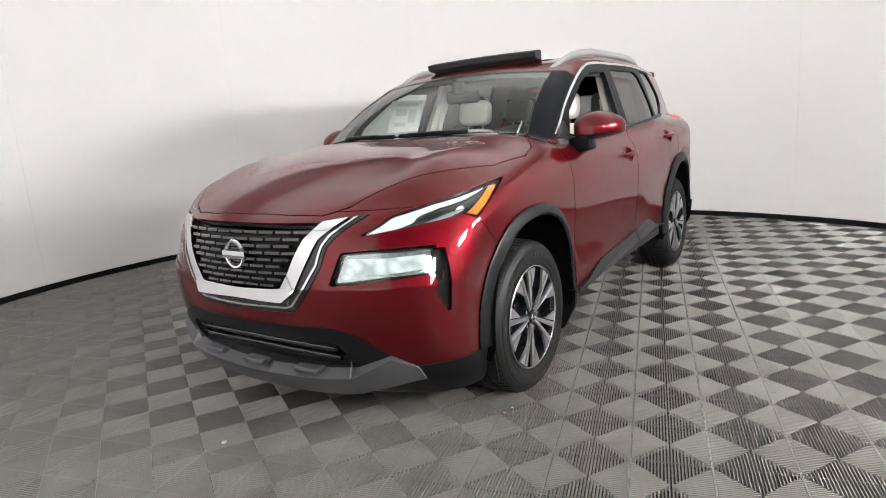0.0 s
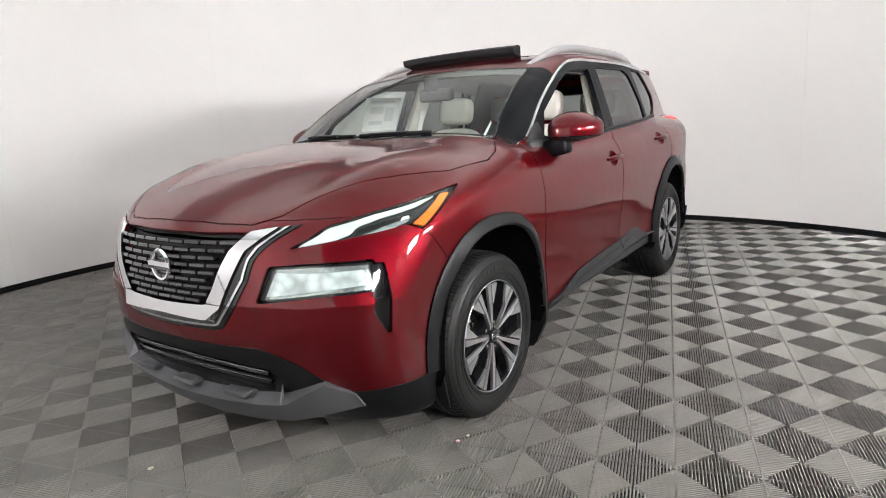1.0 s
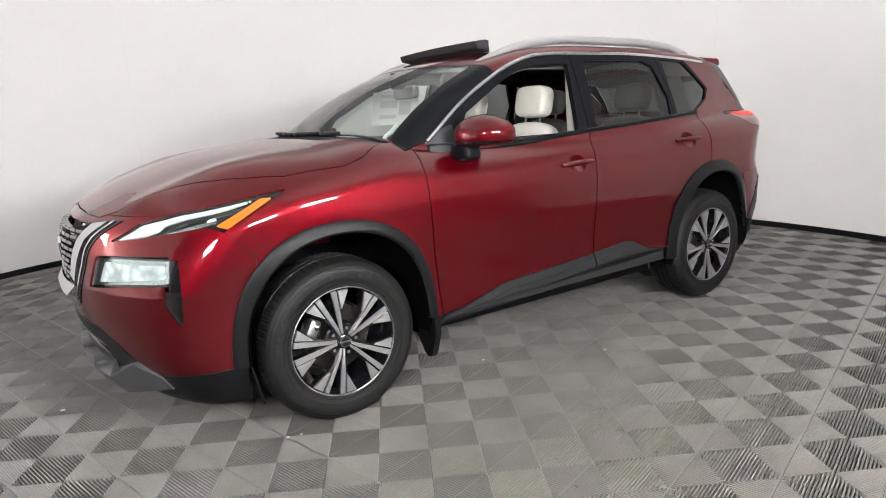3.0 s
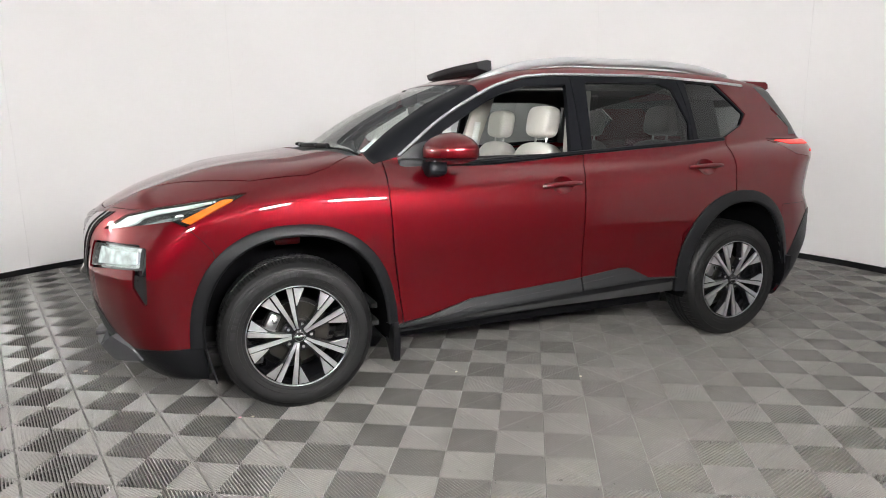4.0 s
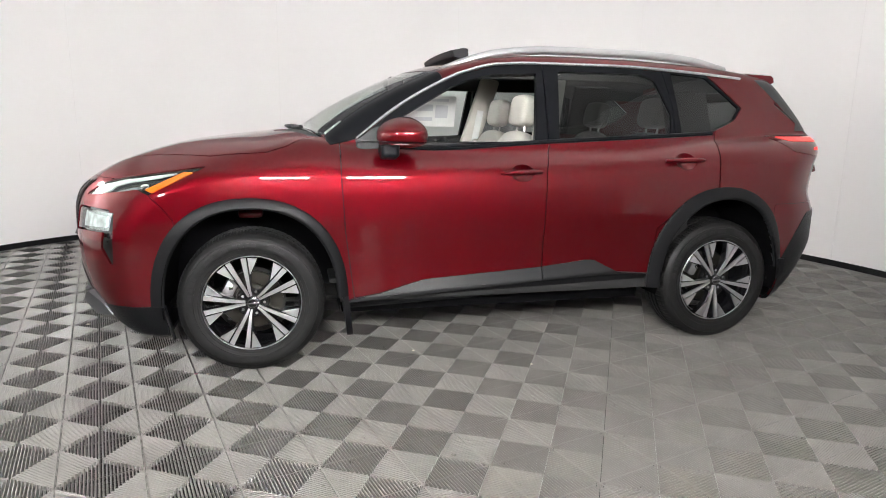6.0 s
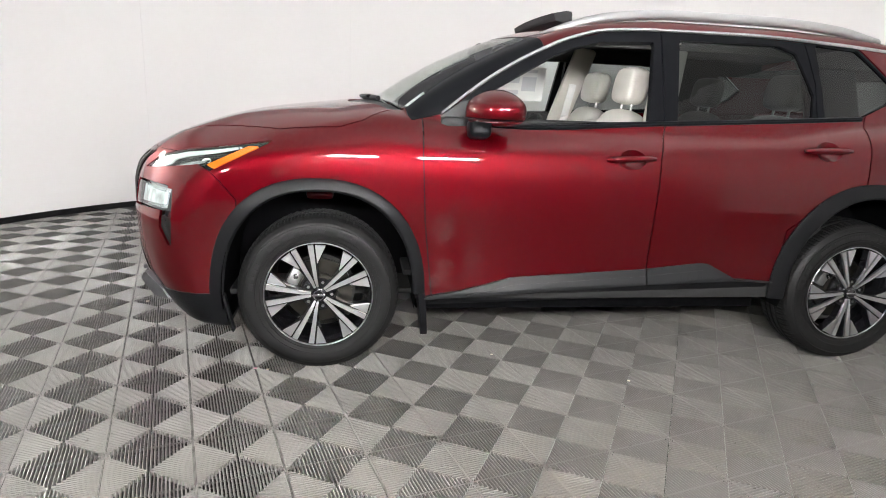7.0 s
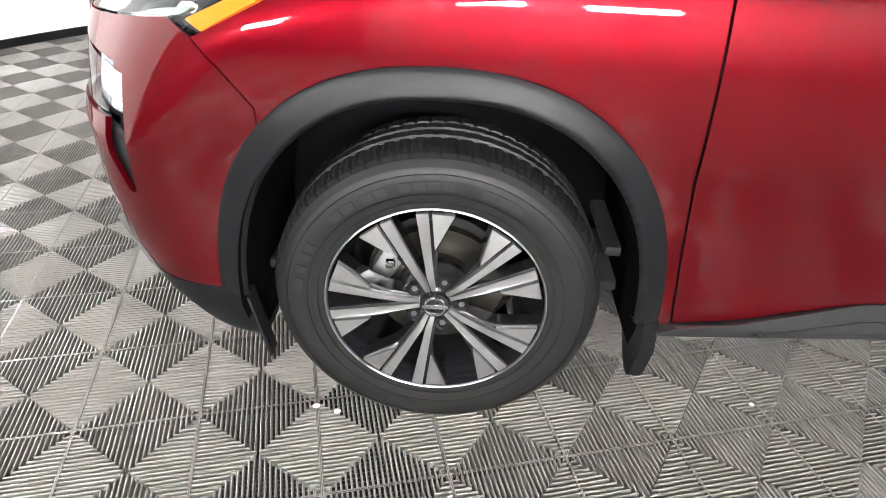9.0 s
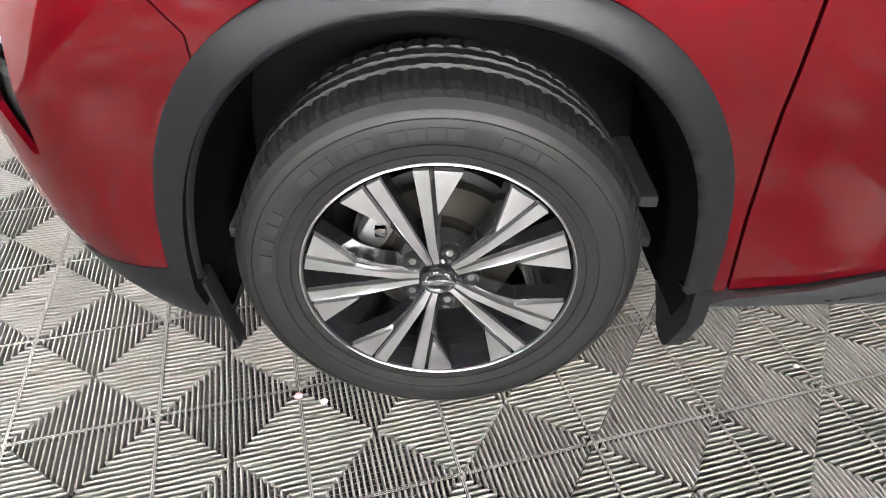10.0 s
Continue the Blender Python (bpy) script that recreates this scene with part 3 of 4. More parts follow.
for mir in (False, True):
    fl = panel("fog_lamp", bezel, GLOSS, car, "bumper lamp with black bezel", depth=0.06, offset=-0.03, mirror=mir)
    panel("lamp_bed", drl, CLEARWHITE, fl, depth=0.01, offset=-0.040, mirror=mir)
    panel("lamp_glow", cut(drl, fview([(0.452, 0.733), (0.49, 0.820), (0.60, 0.815), (0.755, 0.820), (0.775, 0.768), (0.642, 0.756)])), LED, fl, "lit white lamp face", depth=0.004, offset=-0.030, mirror=mir)
    panel("lens", drl, GLASS, fl, "clear lamp lens", depth=0.004, offset=-0.004, mirror=mir)

# intake, skid plate and bumper cladding
intake, m = split(m, fview([(-0.3, 0.505), (0.0, 0.505), (0.43, 0.473), (0.455, 0.44), (0.42, 0.372), (0.0, 0.400), (-0.3, 0.400)]))
panel("intake_back", intake, DARK, car, offset=-0.06, both=True)
for zz in (0.475, 0.438):
    pts = [(front_x(y, zz - 0.13 * y * y) + 0.004, y, zz - 0.13 * y * y) for y in np.linspace(-0.44, 0.44, 23)]
    part("intake_line", tube(pts, 0.0017, 6), SILVER, car, "thin bright intake line")
    pts = [(p[0] + 0.02, p[1], p[2] - 0.014) for p in pts]
    part("intake_slat", tube(pts, 0.012, 6, flat=0.7), GLOSS, car)
skid, m = split(m, fview([(-0.3, 0.345), (0.0, 0.345), (0.357, 0.356), (0.487, 0.368), (0.625, 0.424), (0.70, 0.365), (0.705, 0.305), (0.46, 0.288), (0.265, 0.272), (-0.3, 0.265)]))
panel("skid_plate", skid, SILVER, car, "satin grey skid plate under the front bumper", depth=0.075, offset=lambda v: 0.012 + 0.052 * np.clip((0.72 - np.abs(v[:, 1])) / 0.22, 0, 1), both=True)
for y in (-0.30, 0.0, 0.30):
    o = part("skid_pad", box(0.075, 0.13, 0.022, bevel=0.006), SILVER, car)
    o.matrix_basis = pose(front_x(y, 0.365) - 0.012, y, 0.352)
CLAD_F = curve((-0.1, 0.541), (0.0, 0.541), (0.39, 0.544), (0.53, 0.498), (0.715, 0.368), (0.80, 0.372), (0.95, 0.372))
clad, m = split(m, mx(lambda x, y, z: z - CLAD_F(wide(y)), lambda x, y, z: x + 0.40))
panel("bumper_cladding", clad, BLACK, car, "textured black lower front bumper", depth=0.02, offset=0.004, both=True)
CLAD_R = curve((3.0, 0.30), (3.10, 0.42), (3.16, 0.484), (3.255, 0.654), (3.36, 0.77), (3.8, 0.78))
clad_r, m = split(m, mx(lambda x, y, z: z - CLAD_R(x), lambda x, y, z: 3.0 - x, lambda x, y, z: -R_OUT(x, y, z)))
panel("rear_cladding", clad_r, BLACK, car, "textured black lower rear bumper", depth=0.02, offset=0.004, both=True)

# wheel arch flares, sills and door cladding
fl_f, m = split(m, F_OUT)
fl_r, m = split(m, R_OUT)
fl_f = cut(fl_f, lambda x, y, z: np.where(x < 0, 0.352, 0.385) - z)
fl_r = cut(fl_r, lambda x, y, z: np.where(x < 2.7, 0.352, 0.44) - z)
LOWLINE = [(0.44, 0.20), (0.44, 0.345), (0.516, 0.375), (0.656, 0.396), (0.892, 0.459), (1.547, 0.500), (1.83, 0.531), (1.88, 0.527), (2.02, 0.456), (2.25, 0.436), (2.25, 0.20)]
dclad, m = split(m, sview(LOWLINE))
rocker, dclad = split(dclad, sview([(0.3, 0.1), (0.3, 0.350), (0.516, 0.358), (1.56, 0.425), (2.0, 0.445), (2.3, 0.43), (2.3, 0.1)]))
rib = cut(dclad, sview([(0.66, 0.372), (0.90, 0.425), (1.55, 0.468), (1.86, 0.500), (1.96, 0.45), (1.55, 0.432), (1.0, 0.412)]))
for mir in (False, True):
    for nm, piece, g0, g1 in (("front_arch_flare", fl_f, F_IN, F_OUT), ("rear_arch_flare", fl_r, R_IN, R_OUT)):
        def swell(v, g0=g0, g1=g1):
            a, b = np.maximum(g0(*v.T), 0), np.maximum(-g1(*v.T), 0)
            s = b / np.maximum(a + b, 1e-6)
            return 0.007 + 0.021 * s ** 0.7 - 0.012 * np.clip((s - 0.86) / 0.14, 0, 1) ** 2
        panel(nm, piece, BLACK, car, "textured black wheel arch flare", depth=0.035, offset=swell, mirror=mir)
    tuck = lambda v: -0.006 - 0.06 * np.clip((0.37 + 0.03 * v[:, 0] - v[:, 2]) / 0.09, 0, 1)
    panel("sill", cut(rocker, lambda x, y, z: 0.285 + 0.04 * (x - 0.6) - z), BLACKSMOOTH, car, "black side sill", depth=0.03, offset=tuck, mirror=mir)
    dc1, dc2 = split(dclad, lambda x, y, z: x - 1.561, 0.006)
    low_out = lambda v: -0.006 + 0.030 * np.clip((0.345 + 0.06 * v[:, 0] + 0.10 - v[:, 2]) / 0.10, 0, 1)
    panel("front_door_cladding", dc1, CLADGREY, car, "dark grey lower door cladding", depth=0.04, offset=low_out, mirror=mir)
    panel("rear_door_cladding", dc2, CLADGREY, car, "dark grey lower door cladding", depth=0.04, offset=low_out, mirror=mir)
    for nm, piece in (("front_door_rib", cut(rib, lambda x, y, z: x - 1.555)), ("rear_door_rib", cut(rib, lambda x, y, z: 1.567 - x))):
        panel(nm, piece, CLADGREY, car, "raised rib of the door cladding", depth=0.006, offset=lambda v: low_out(v) + 0.004, mirror=mir)

# tail lamps, hood, bumpers, doors, wings
TL = [(3.09, 1.232), (3.9, 1.232), (3.9, 1.118), (3.36, 1.122), (3.19, 1.145)]
tl, m = split(m, mx(sview(TL, 0.004), lambda x, y, z: 0.35 - wide(y)), 0.004)
HOODP = [(-0.86, -0.3), (-0.850, 0.0), (-0.842, 0.214), (-0.815, 0.362), (-0.752, 0.460), (-0.609, 0.568), (-0.401, 0.68), (-0.166, 0.780), (0.096, 0.806), (0.20, 0.786), (0.303, 0.719), (0.40, 0.67), (0.36, 0.50), (0.33, 0.0), (0.33, -0.3)]
hood, m = split(m, mx(lambda x, y, z: poly(x, wide(y), HOODP), lambda x, y, z: 0.9 - z), 0.005)
bump, m = split(m, sview([(-0.455, 0.99), (-0.455, 0.927), (-0.405, 0.878), (-0.345, 0.805), (-0.33, 0.2), (-1.3, 0.2), (-1.3, 0.99)]), 0.003)
rbump, m = split(m, mx(lambda x, y, z: 3.05 - x, lambda x, y, z: z - 0.83), 0.003)
FD = [(0.555, 1.30), (0.462, 1.18), (0.460, 1.01), (0.476, 0.731), (0.518, 0.375), (0.518, 0.3), (1.561, 0.30), (1.561, 0.73), (1.565, 1.03), (1.600, 1.173), (1.600, 1.30)]
RD = [(1.561, 0.30), (1.561, 0.73), (1.565, 1.03), (1.600, 1.173), (1.600, 1.30), (2.70, 1.30), (2.655, 1.15), (2.637, 1.048), (2.637, 0.90), (2.40, 0.82), (2.26, 0.70), (2.24, 0.30)]
low = lambda x, y, z: np.maximum(z - 1.30, -(wide(y) - 0.60))
fd, m = split(m, mx(sview(FD), low), 0.006)
rd, m = split(m, mx(sview(RD), low), 0.006)
wing, m = split(m, lambda x, y, z: np.maximum(x - 0.60, z - 1.30), 0.0)
gate, m = split(m, mx(lambda x, y, z: 3.20 - x, lambda x, y, z: wide(y) - 0.60, lambda x, y, z: z - 1.56), 0.005)
HANDLES = ((1.295, 1.530, 1.022, 1.030), (2.285, 2.530, 1.086, 1.092))


def cup(k):
    x0, x1, z0, z1 = HANDLES[k]
    xm, zm = (x0 + x1) / 2 + 0.012, (z0 + z1) / 2 - 0.004
    return lambda x, y, z: np.sqrt(((x - xm) / 0.066) ** 2 + ((z - zm) / 0.046) ** 2) - 1


cup_f, fd = split(fd, cup(0))
cup_r, rd = split(rd, cup(1))
panel("hood", hood, RED, car, both=True)
panel("front_bumper", bump, RED, car, both=True)
panel("rear_bumper", rbump, RED, car, both=True)
panel("tailgate", gate, RED, car, both=True)
panel("body_shell", m, RED, car, both=True, depth=0.03)
doors = []
for mir in (False, True):
    panel("front_wing", wing, RED, car, mirror=mir)
    doors.append((panel("front_door", fd, RED, car, mirror=mir), panel("rear_door", rd, RED, car, mirror=mir)))
    t = panel("tail_lamp", tl, TAILRED, car, "red tail lamp, lit", mirror=mir, depth=0.02)
    panel("lit_bar", cut(tl, sview([(3.15, 1.226), (3.9, 1.230), (3.9, 1.198), (3.22, 1.203)])), TAILGLOW, t, depth=0.003, offset=0.003, mirror=mir)
    panel("lit_spot", cut(tl, sview([(3.38, 1.166), (3.46, 1.172), (3.45, 1.152), (3.37, 1.150)])), TAILGLOW, t, depth=0.003, offset=0.002, mirror=mir)

# door handles over dished cups
for k, (x0, x1, z0, z1) in enumerate(HANDLES):
    for s in (0, 1):
        sg = -1 if s else 1
        pts, rad = [], []
        for i in range(17):
            t = i / 16
            x, z = x0 + (x1 - x0) * t, z0 + (z1 - z0) * t
            e = math.sin(math.pi * min(max(t, 0.02), 0.98)) ** 0.4
            pts.append((x, sg * (side_y(x, z) - 0.004 - 0.026 * e), z + 0.003 * e))
            rad.append(0.006 + 0.012 * e)
        part("door_handle", tube(pts, rad, 12, flat=0.85), RED, doors[s][k], "red pull handle")
        dish = lambda v, g=cup(k): -0.030 * (1 - (np.minimum(g(*v.T), 0) + 1) ** 2)
        panel("handle_cup", cup_f if k == 0 else cup_r, RED, doors[s][k], "dished handle cup", depth=0.002, offset=dish, mirror=bool(s))

# chrome line over the windows and roof rails
for sg in (1, -1):
    cl = curve(*CHROME_LINE)
    pts = []
    for x in np.linspace(0.55, 2.93, 60):
        z = float(cl(x)) 
        pts.append((x, sg * (side_y(x, z) - 0.003), z))
    part("window_chrome", tube(pts, 0.0095, 8), SATIN, car, "satin chrome strip over the side windows")
    belt = curve((0.60, 1.174), (0.74, 1.156), (0.883, 1.151), (1.56, 1.189), (2.40, 1.233), (2.66, 1.247))
    pts = [(x, sg * (side_y(x, float(belt(x)) + 0.004) + 0.002), float(belt(x)) - 0.004) for x in np.linspace(0.60, 2.66, 50)]
    part("belt_moulding", tube(pts, 0.0135, 8), PILLAR, car, "black strip under the side windows")
    rail = curve((1.03, 1.585), (1.18, 1.645), (1.37, 1.695), (1.69, 1.722), (2.2, 1.720), (2.60, 1.700), (2.88, 1.652))
    ry = curve((1.03, 0.570), (1.3, 0.590), (2.3, 0.590), (2.88, 0.535))
    v, f = [], []
    xs = np.linspace(1.03, 2.88, 60)
    for x in xs:
        y, zt = float(ry(x)), float(rail(x))
        zb = max(roof_z(x, y) - 0.006, zt - 0.045) if 0.10 < (x - 1.03) / 1.85 < 0.90 else roof_z(x, y) - 0.006
        zb = min(zb, zt - 0.008)
        for dy, zz in ((-0.018, zb), (-0.020, zt - 0.012), (-0.010, zt), (0.010, zt), (0.022, zt - 0.012), (0.024, zb)):
            v.append((x, -sg * (y + dy), zz))
    for i in range(len(xs) - 1):
        for j in range(6):
            a, b = i * 6 + j, i * 6 + (j + 1) % 6
            f.append((a, b, b + 6, a + 6) if sg > 0 else (a, a + 6, b + 6, b))
    f += [tuple(range(6)), tuple(range(len(v) - 6, len(v)))]
    obj("roof_rail", v, f, RAIL, car, "satin silver roof rail")

# raised black wind deflector and roof opening
v, f = [], []
ys = np.linspace(-0.412, 0.412, 25)
for y in ys:
    b = 0.015 * (y / 0.42) ** 2
    e = 1.0
    zb = roof_z(1.10, 0.0) - 0.013 - 0.03 * y * y
    for dx, dz in ((0.026, 0.022), (0.018, 0.048 * e), (0.085, 0.060 * e + 0.002), (0.112, 0.058 * e), (0.116, -0.004), (0.034, 0.012)):
        v.append((1.118 + b + dx, y, zb + dz + 0.034))
for i in range(len(ys) - 1):
    for j in range(6):
        a, b = i * 6 + j, i * 6 + (j + 1) % 6
        f.append((a, a + 6, b + 6, b))
f += [tuple(range(6)), tuple(range(len(v) - 6, len(v)))[::-1]]
obj("wind_deflector", v, f, FABRIC, car, "raised black sunroof wind deflector", smooth=False)

# spoiler over the rear glass
v, f = [], []
ys = np.linspace(-0.58, 0.58, 31)
for y in ys:
    xe = 3.37 - 0.50 * abs(y) ** 2.2
    z0 = roof_z(3.02, y)
    for x, z in ((2.98, z0 - 0.01), (3.05, z0 + 0.004), (xe - 0.02, 1.650 - 0.13 * y * y), (xe, 1.636 - 0.13 * y * y), (xe + 0.006, 1.598 - 0.10 * y * y), (xe - 0.10, 1.548 - 0.06 * y * y), (3.0, 1.53)):
        v.append((x, y, z))
for i in range(len(ys) - 1):
    for j in range(7):
        a, b = i * 7 + j, i * 7 + (j + 1) % 7
        f.append((a, a + 7, b + 7, b))
f += [tuple(range(7)), tuple(range(len(v) - 7, len(v)))[::-1]]
obj("spoiler", v, f, RED, car, "red roof spoiler", smooth=False)


# door mirrors
def mirror_unit(sg):
    bm = bmesh.new()
    bmesh.ops.create_uvsphere(bm, u_segments=32, v_segments=20, radius=1)
    for q in bm.verts:
        x, y, z = q.co
        sx = 0.118 if x < 0 else 0.108
        x = math.copysign(abs(x) ** (0.7 if x > 0 else 0.95), x)
        y2 = math.copysign(abs(y) ** 0.8, y)
        taper = 1 - 0.28 * max(0, -y2)
        z2 = 0.084 * z ** 0.85 * (1 - 0.10 * max(0, -x)) if z > 0 else -0.070 * (-z) ** 0.35
        q.co = (0.762 + sx * x * (1 - 0.12 * max(0, z)) - 0.03 * y2, -0.925 + 0.126 * y2, 1.224 + z2 * taper)
    upper, lower = bm, bm.copy()
    bmesh.ops.bisect_plane(upper, geom=upper.verts[:] + upper.edges[:] + upper.faces[:], plane_co=(0, 0, 1.203), plane_no=(0.02, 0, 1), clear_inner=True)
    bmesh.ops.bisect_plane(lower, geom=lower.verts[:] + lower.edges[:] + lower.faces[:], plane_co=(0, 0, 1.201), plane_no=(0.02, 0, 1), clear_outer=True)
    M = Matrix.Diagonal((1, sg, 1, 1)) @ Matrix.Translation((0, -HALF, 0))
    lamp = tube([(0.800, -1.044, 1.200), (0.83, -1.042, 1.201), (0.852, -1.034, 1.202), (0.868, -1.020, 1.203)], 0.004, 6)
    stalk = box(0.095, 0.13, 0.09, Matrix.Translation((0.705, -0.850, 1.138)) @ Euler((radians(-12), 0, 0)).to_matrix().to_4x4(), bevel=0.022, seg=3)
    glass_bm = box(0.004, 0.14, 0.075, Matrix.Translation((0.862, -0.920, 1.222)), bevel=0.0)
    for b in (upper, lower, lamp, stalk, glass_bm):
        bmesh.ops.transform(b, matrix=M, verts=b.verts)
        if sg < 0:
            bmesh.ops.reverse_faces(b, faces=b.faces)
    mr = part("door_mirror", upper, RED, car, "red door mirror cap on a black foot")
    part("mirror_shell", lower, GLOSS, mr, "smooth black lower mirror shell")
    part("mirror_indicator", lamp, SAIL, mr, "slim indicator")
    part("mirror_foot", stalk, PILLAR, mr)
    part("mirror_glass", glass_bm, CHROME, mr)


mirror_unit(1)
mirror_unit(-1)

# wipers
for y0, y1 in ((0.44, 0.02), (-0.02, -0.42)):
    a = [(0.205 + 0.40 * y * y, y, roof_z(0.205 + 0.40 * y * y, y) + 0.004) for y in np.linspace(y0, y1, 12)]
    part("wiper_blade", tube(a, 0.012, 8), BLACKSMOOTH, car, "black wiper blade")
    b = [(p[0] - 0.012, p[1], p[2] + 0.006) for p in a[2:9]]
    part("wiper_arm", tube(b, 0.016, 8, flat=0.6), BLACKSMOOTH, car, "black wiper arm")

# wheel wells
for cx, rx, rz, p in ((0.01, 0.430, 0.502, 2.3), (2.70, 0.405, 0.515, 2.1)):
    for sg in (1, -1):
        v, f = [], []
        n = 40
        for i in range(n + 1):
            a = math.pi * i / n
            c, s = math.cos(a), math.sin(a)
            k = (abs(c) ** p + abs(s) ** p) ** (-1 / p)
            for y in (-0.885, -0.55, -0.42):
                v.append((cx - rx * k * c, sg * (y - HALF), 0.36 + rz * k * s))
        for i in range(n):
            for j in range(2):
                q = i * 3 + j
                f.append((q, q + 1, q + 4, q + 3))
        k0 = len(v)
        for x in (cx - rx, cx + rx):
            for y in (-0.86, -0.42):
                v.append((x, sg * (y - HALF), 0.30))
        f += [(0, 2, k0 + 1, k0), (n * 3, k0 + 2, k0 + 3, n * 3 + 2)]
        f.append(tuple(3 * i + 2 for i in range(n + 1)) + (k0 + 3, k0 + 1))
        obj("wheel_well", v, f, WELL, car, "dark wheel well lining", smooth=False)
# floor pan
# black slab added below the sills to stand for the shade there
part("shade_slab", box(1.80, 1.50, 0.09, Matrix.Translation((1.36, 0, 0.295)), 0.01), WELL, car, "black slab added for the shade under the car")
part("floor_pan", box(3.9, 1.43, 0.03, Matrix.Translation((1.4, 0, 0.33)), 0.01), DARK, car)
for x in (0.3, 2.42):
    part("strut_tower", box(0.13, 0.10, 0.05, Matrix.Translation((x - 0.30, -0.655, 0.80)), 0.02), RED, car, "glimpse of red bodywork in the wheel well")

part("rear_underbody", box(0.46, 1.25, 0.32, Matrix.Translation((3.27, 0, 0.52)), 0.03), DARK, car)

# mud flaps
for x, zt, zb, lean in ((0.455, 0.385, 0.142, 0.030), (3.125, 0.49, 0.30, 0.02)):
    for sg in (1, -1):
        bm = bmesh.new()
        prof = [(-0.885, zt), (-0.875, zt - 0.09), (-0.815, zb + 0.03), (-0.795, zb + 0.006), (-0.765, zb), (-0.74, zb + 0.015), (-0.68, zb + 0.12), (-0.66, zt)]
        a = [bm.verts.new((x + lean * (zt - z) / 0.27, sg * (y - HALF), z)) for y, z in prof]
        fc = bm.faces.new(a)
        r = bmesh.ops.extrude_face_region(bm, geom=[fc])
        bmesh.ops.translate(bm, verts=[q for q in r["geom"] if isinstance(q, bmesh.types.BMVert)], vec=(0.032, 0, 0))
        bmesh.ops.recalc_face_normals(bm, faces=bm.faces)
        part("mud_flap", bm, BLACKSMOOTH, car, "black rubber mud flap")
for sg in (1, -1):
    part("air_deflector", box(0.008, 0.045, 0.17, Matrix.Translation((-0.395, sg * -0.88, 0.28)) @ Euler((0, radians(-12), 0)).to_matrix().to_4x4(), 0.003), BLACKSMOOTH, car, "black strip before the front wheel")


# ---- wheels ----
def tyre_bm():
    prof = [(0.242, 0.010), (0.2475, -0.010), (0.254, -0.008), (0.275, -0.016), (0.300, -0.020), (0.322, -0.019), (0.338, -0.012), (0.351, -0.001), (0.359, 0.010), (0.3655, 0.026),
            (0.368, 0.050), (0.3685, 0.066), (0.3615, 0.069), (0.3615, 0.076), (0.369, 0.079), (0.3695, 0.104), (0.3625, 0.107), (0.3625, 0.115), (0.3695, 0.118), (0.369, 0.143), (0.3615, 0.146), (0.3615, 0.153), (0.3685, 0.156), (0.3655, 0.194), (0.345, 0.222), (0.30, 0.236), (0.24, 0.205)]
    n = 288
    v, f = [], []
    for i in range(n):
        a = 2 * math.pi * i / n
        k = i % 4
        for j, (r, h) in enumerate(prof):
            d = 0.0
            if 8 <= j <= 11 and k == 0:
                d = 0.0045 if j > 8 else 0.002
            if 9 <= j <= 10 and k == 2:
                d = 0.0015
            if 14 <= j <= 15 and k == 2:
                d = 0.0014
            if 18 <= j <= 19 and k == 1:
                d = 0.0014
            if j >= 22 and j <= 23 and k == 0:
                d = 0.004
            v.append(((r - d) * math.cos(a), h, (r - d) * math.sin(a)))
    m1 = len(prof)
    for i in range(n):
        for j in range(m1 - 1):
            a, b = i * m1 + j, ((i + 1) % n) * m1 + j
            f.append((a, a + 1, b + 1, b))
    return v, f


def prism(pts, y0, y1, bm=None):
    """A plate in the wheel's plane from y0 (outer face) to y1."""
    bm = bm or bmesh.new()
    a = [bm.verts.new((x, y0, z)) for x, z in pts]
    b = [bm.verts.new((x, y1, z)) for x, z in pts]
    n = len(pts)
    bm.faces.new(a)
    bm.faces.new(b[::-1])
    for i in range(n):
        bm.faces.new((a[i], b[i], b[(i + 1) % n], a[(i + 1) % n]))
    bmesh.ops.recalc_face_normals(bm, faces=bm.faces)
    return bm


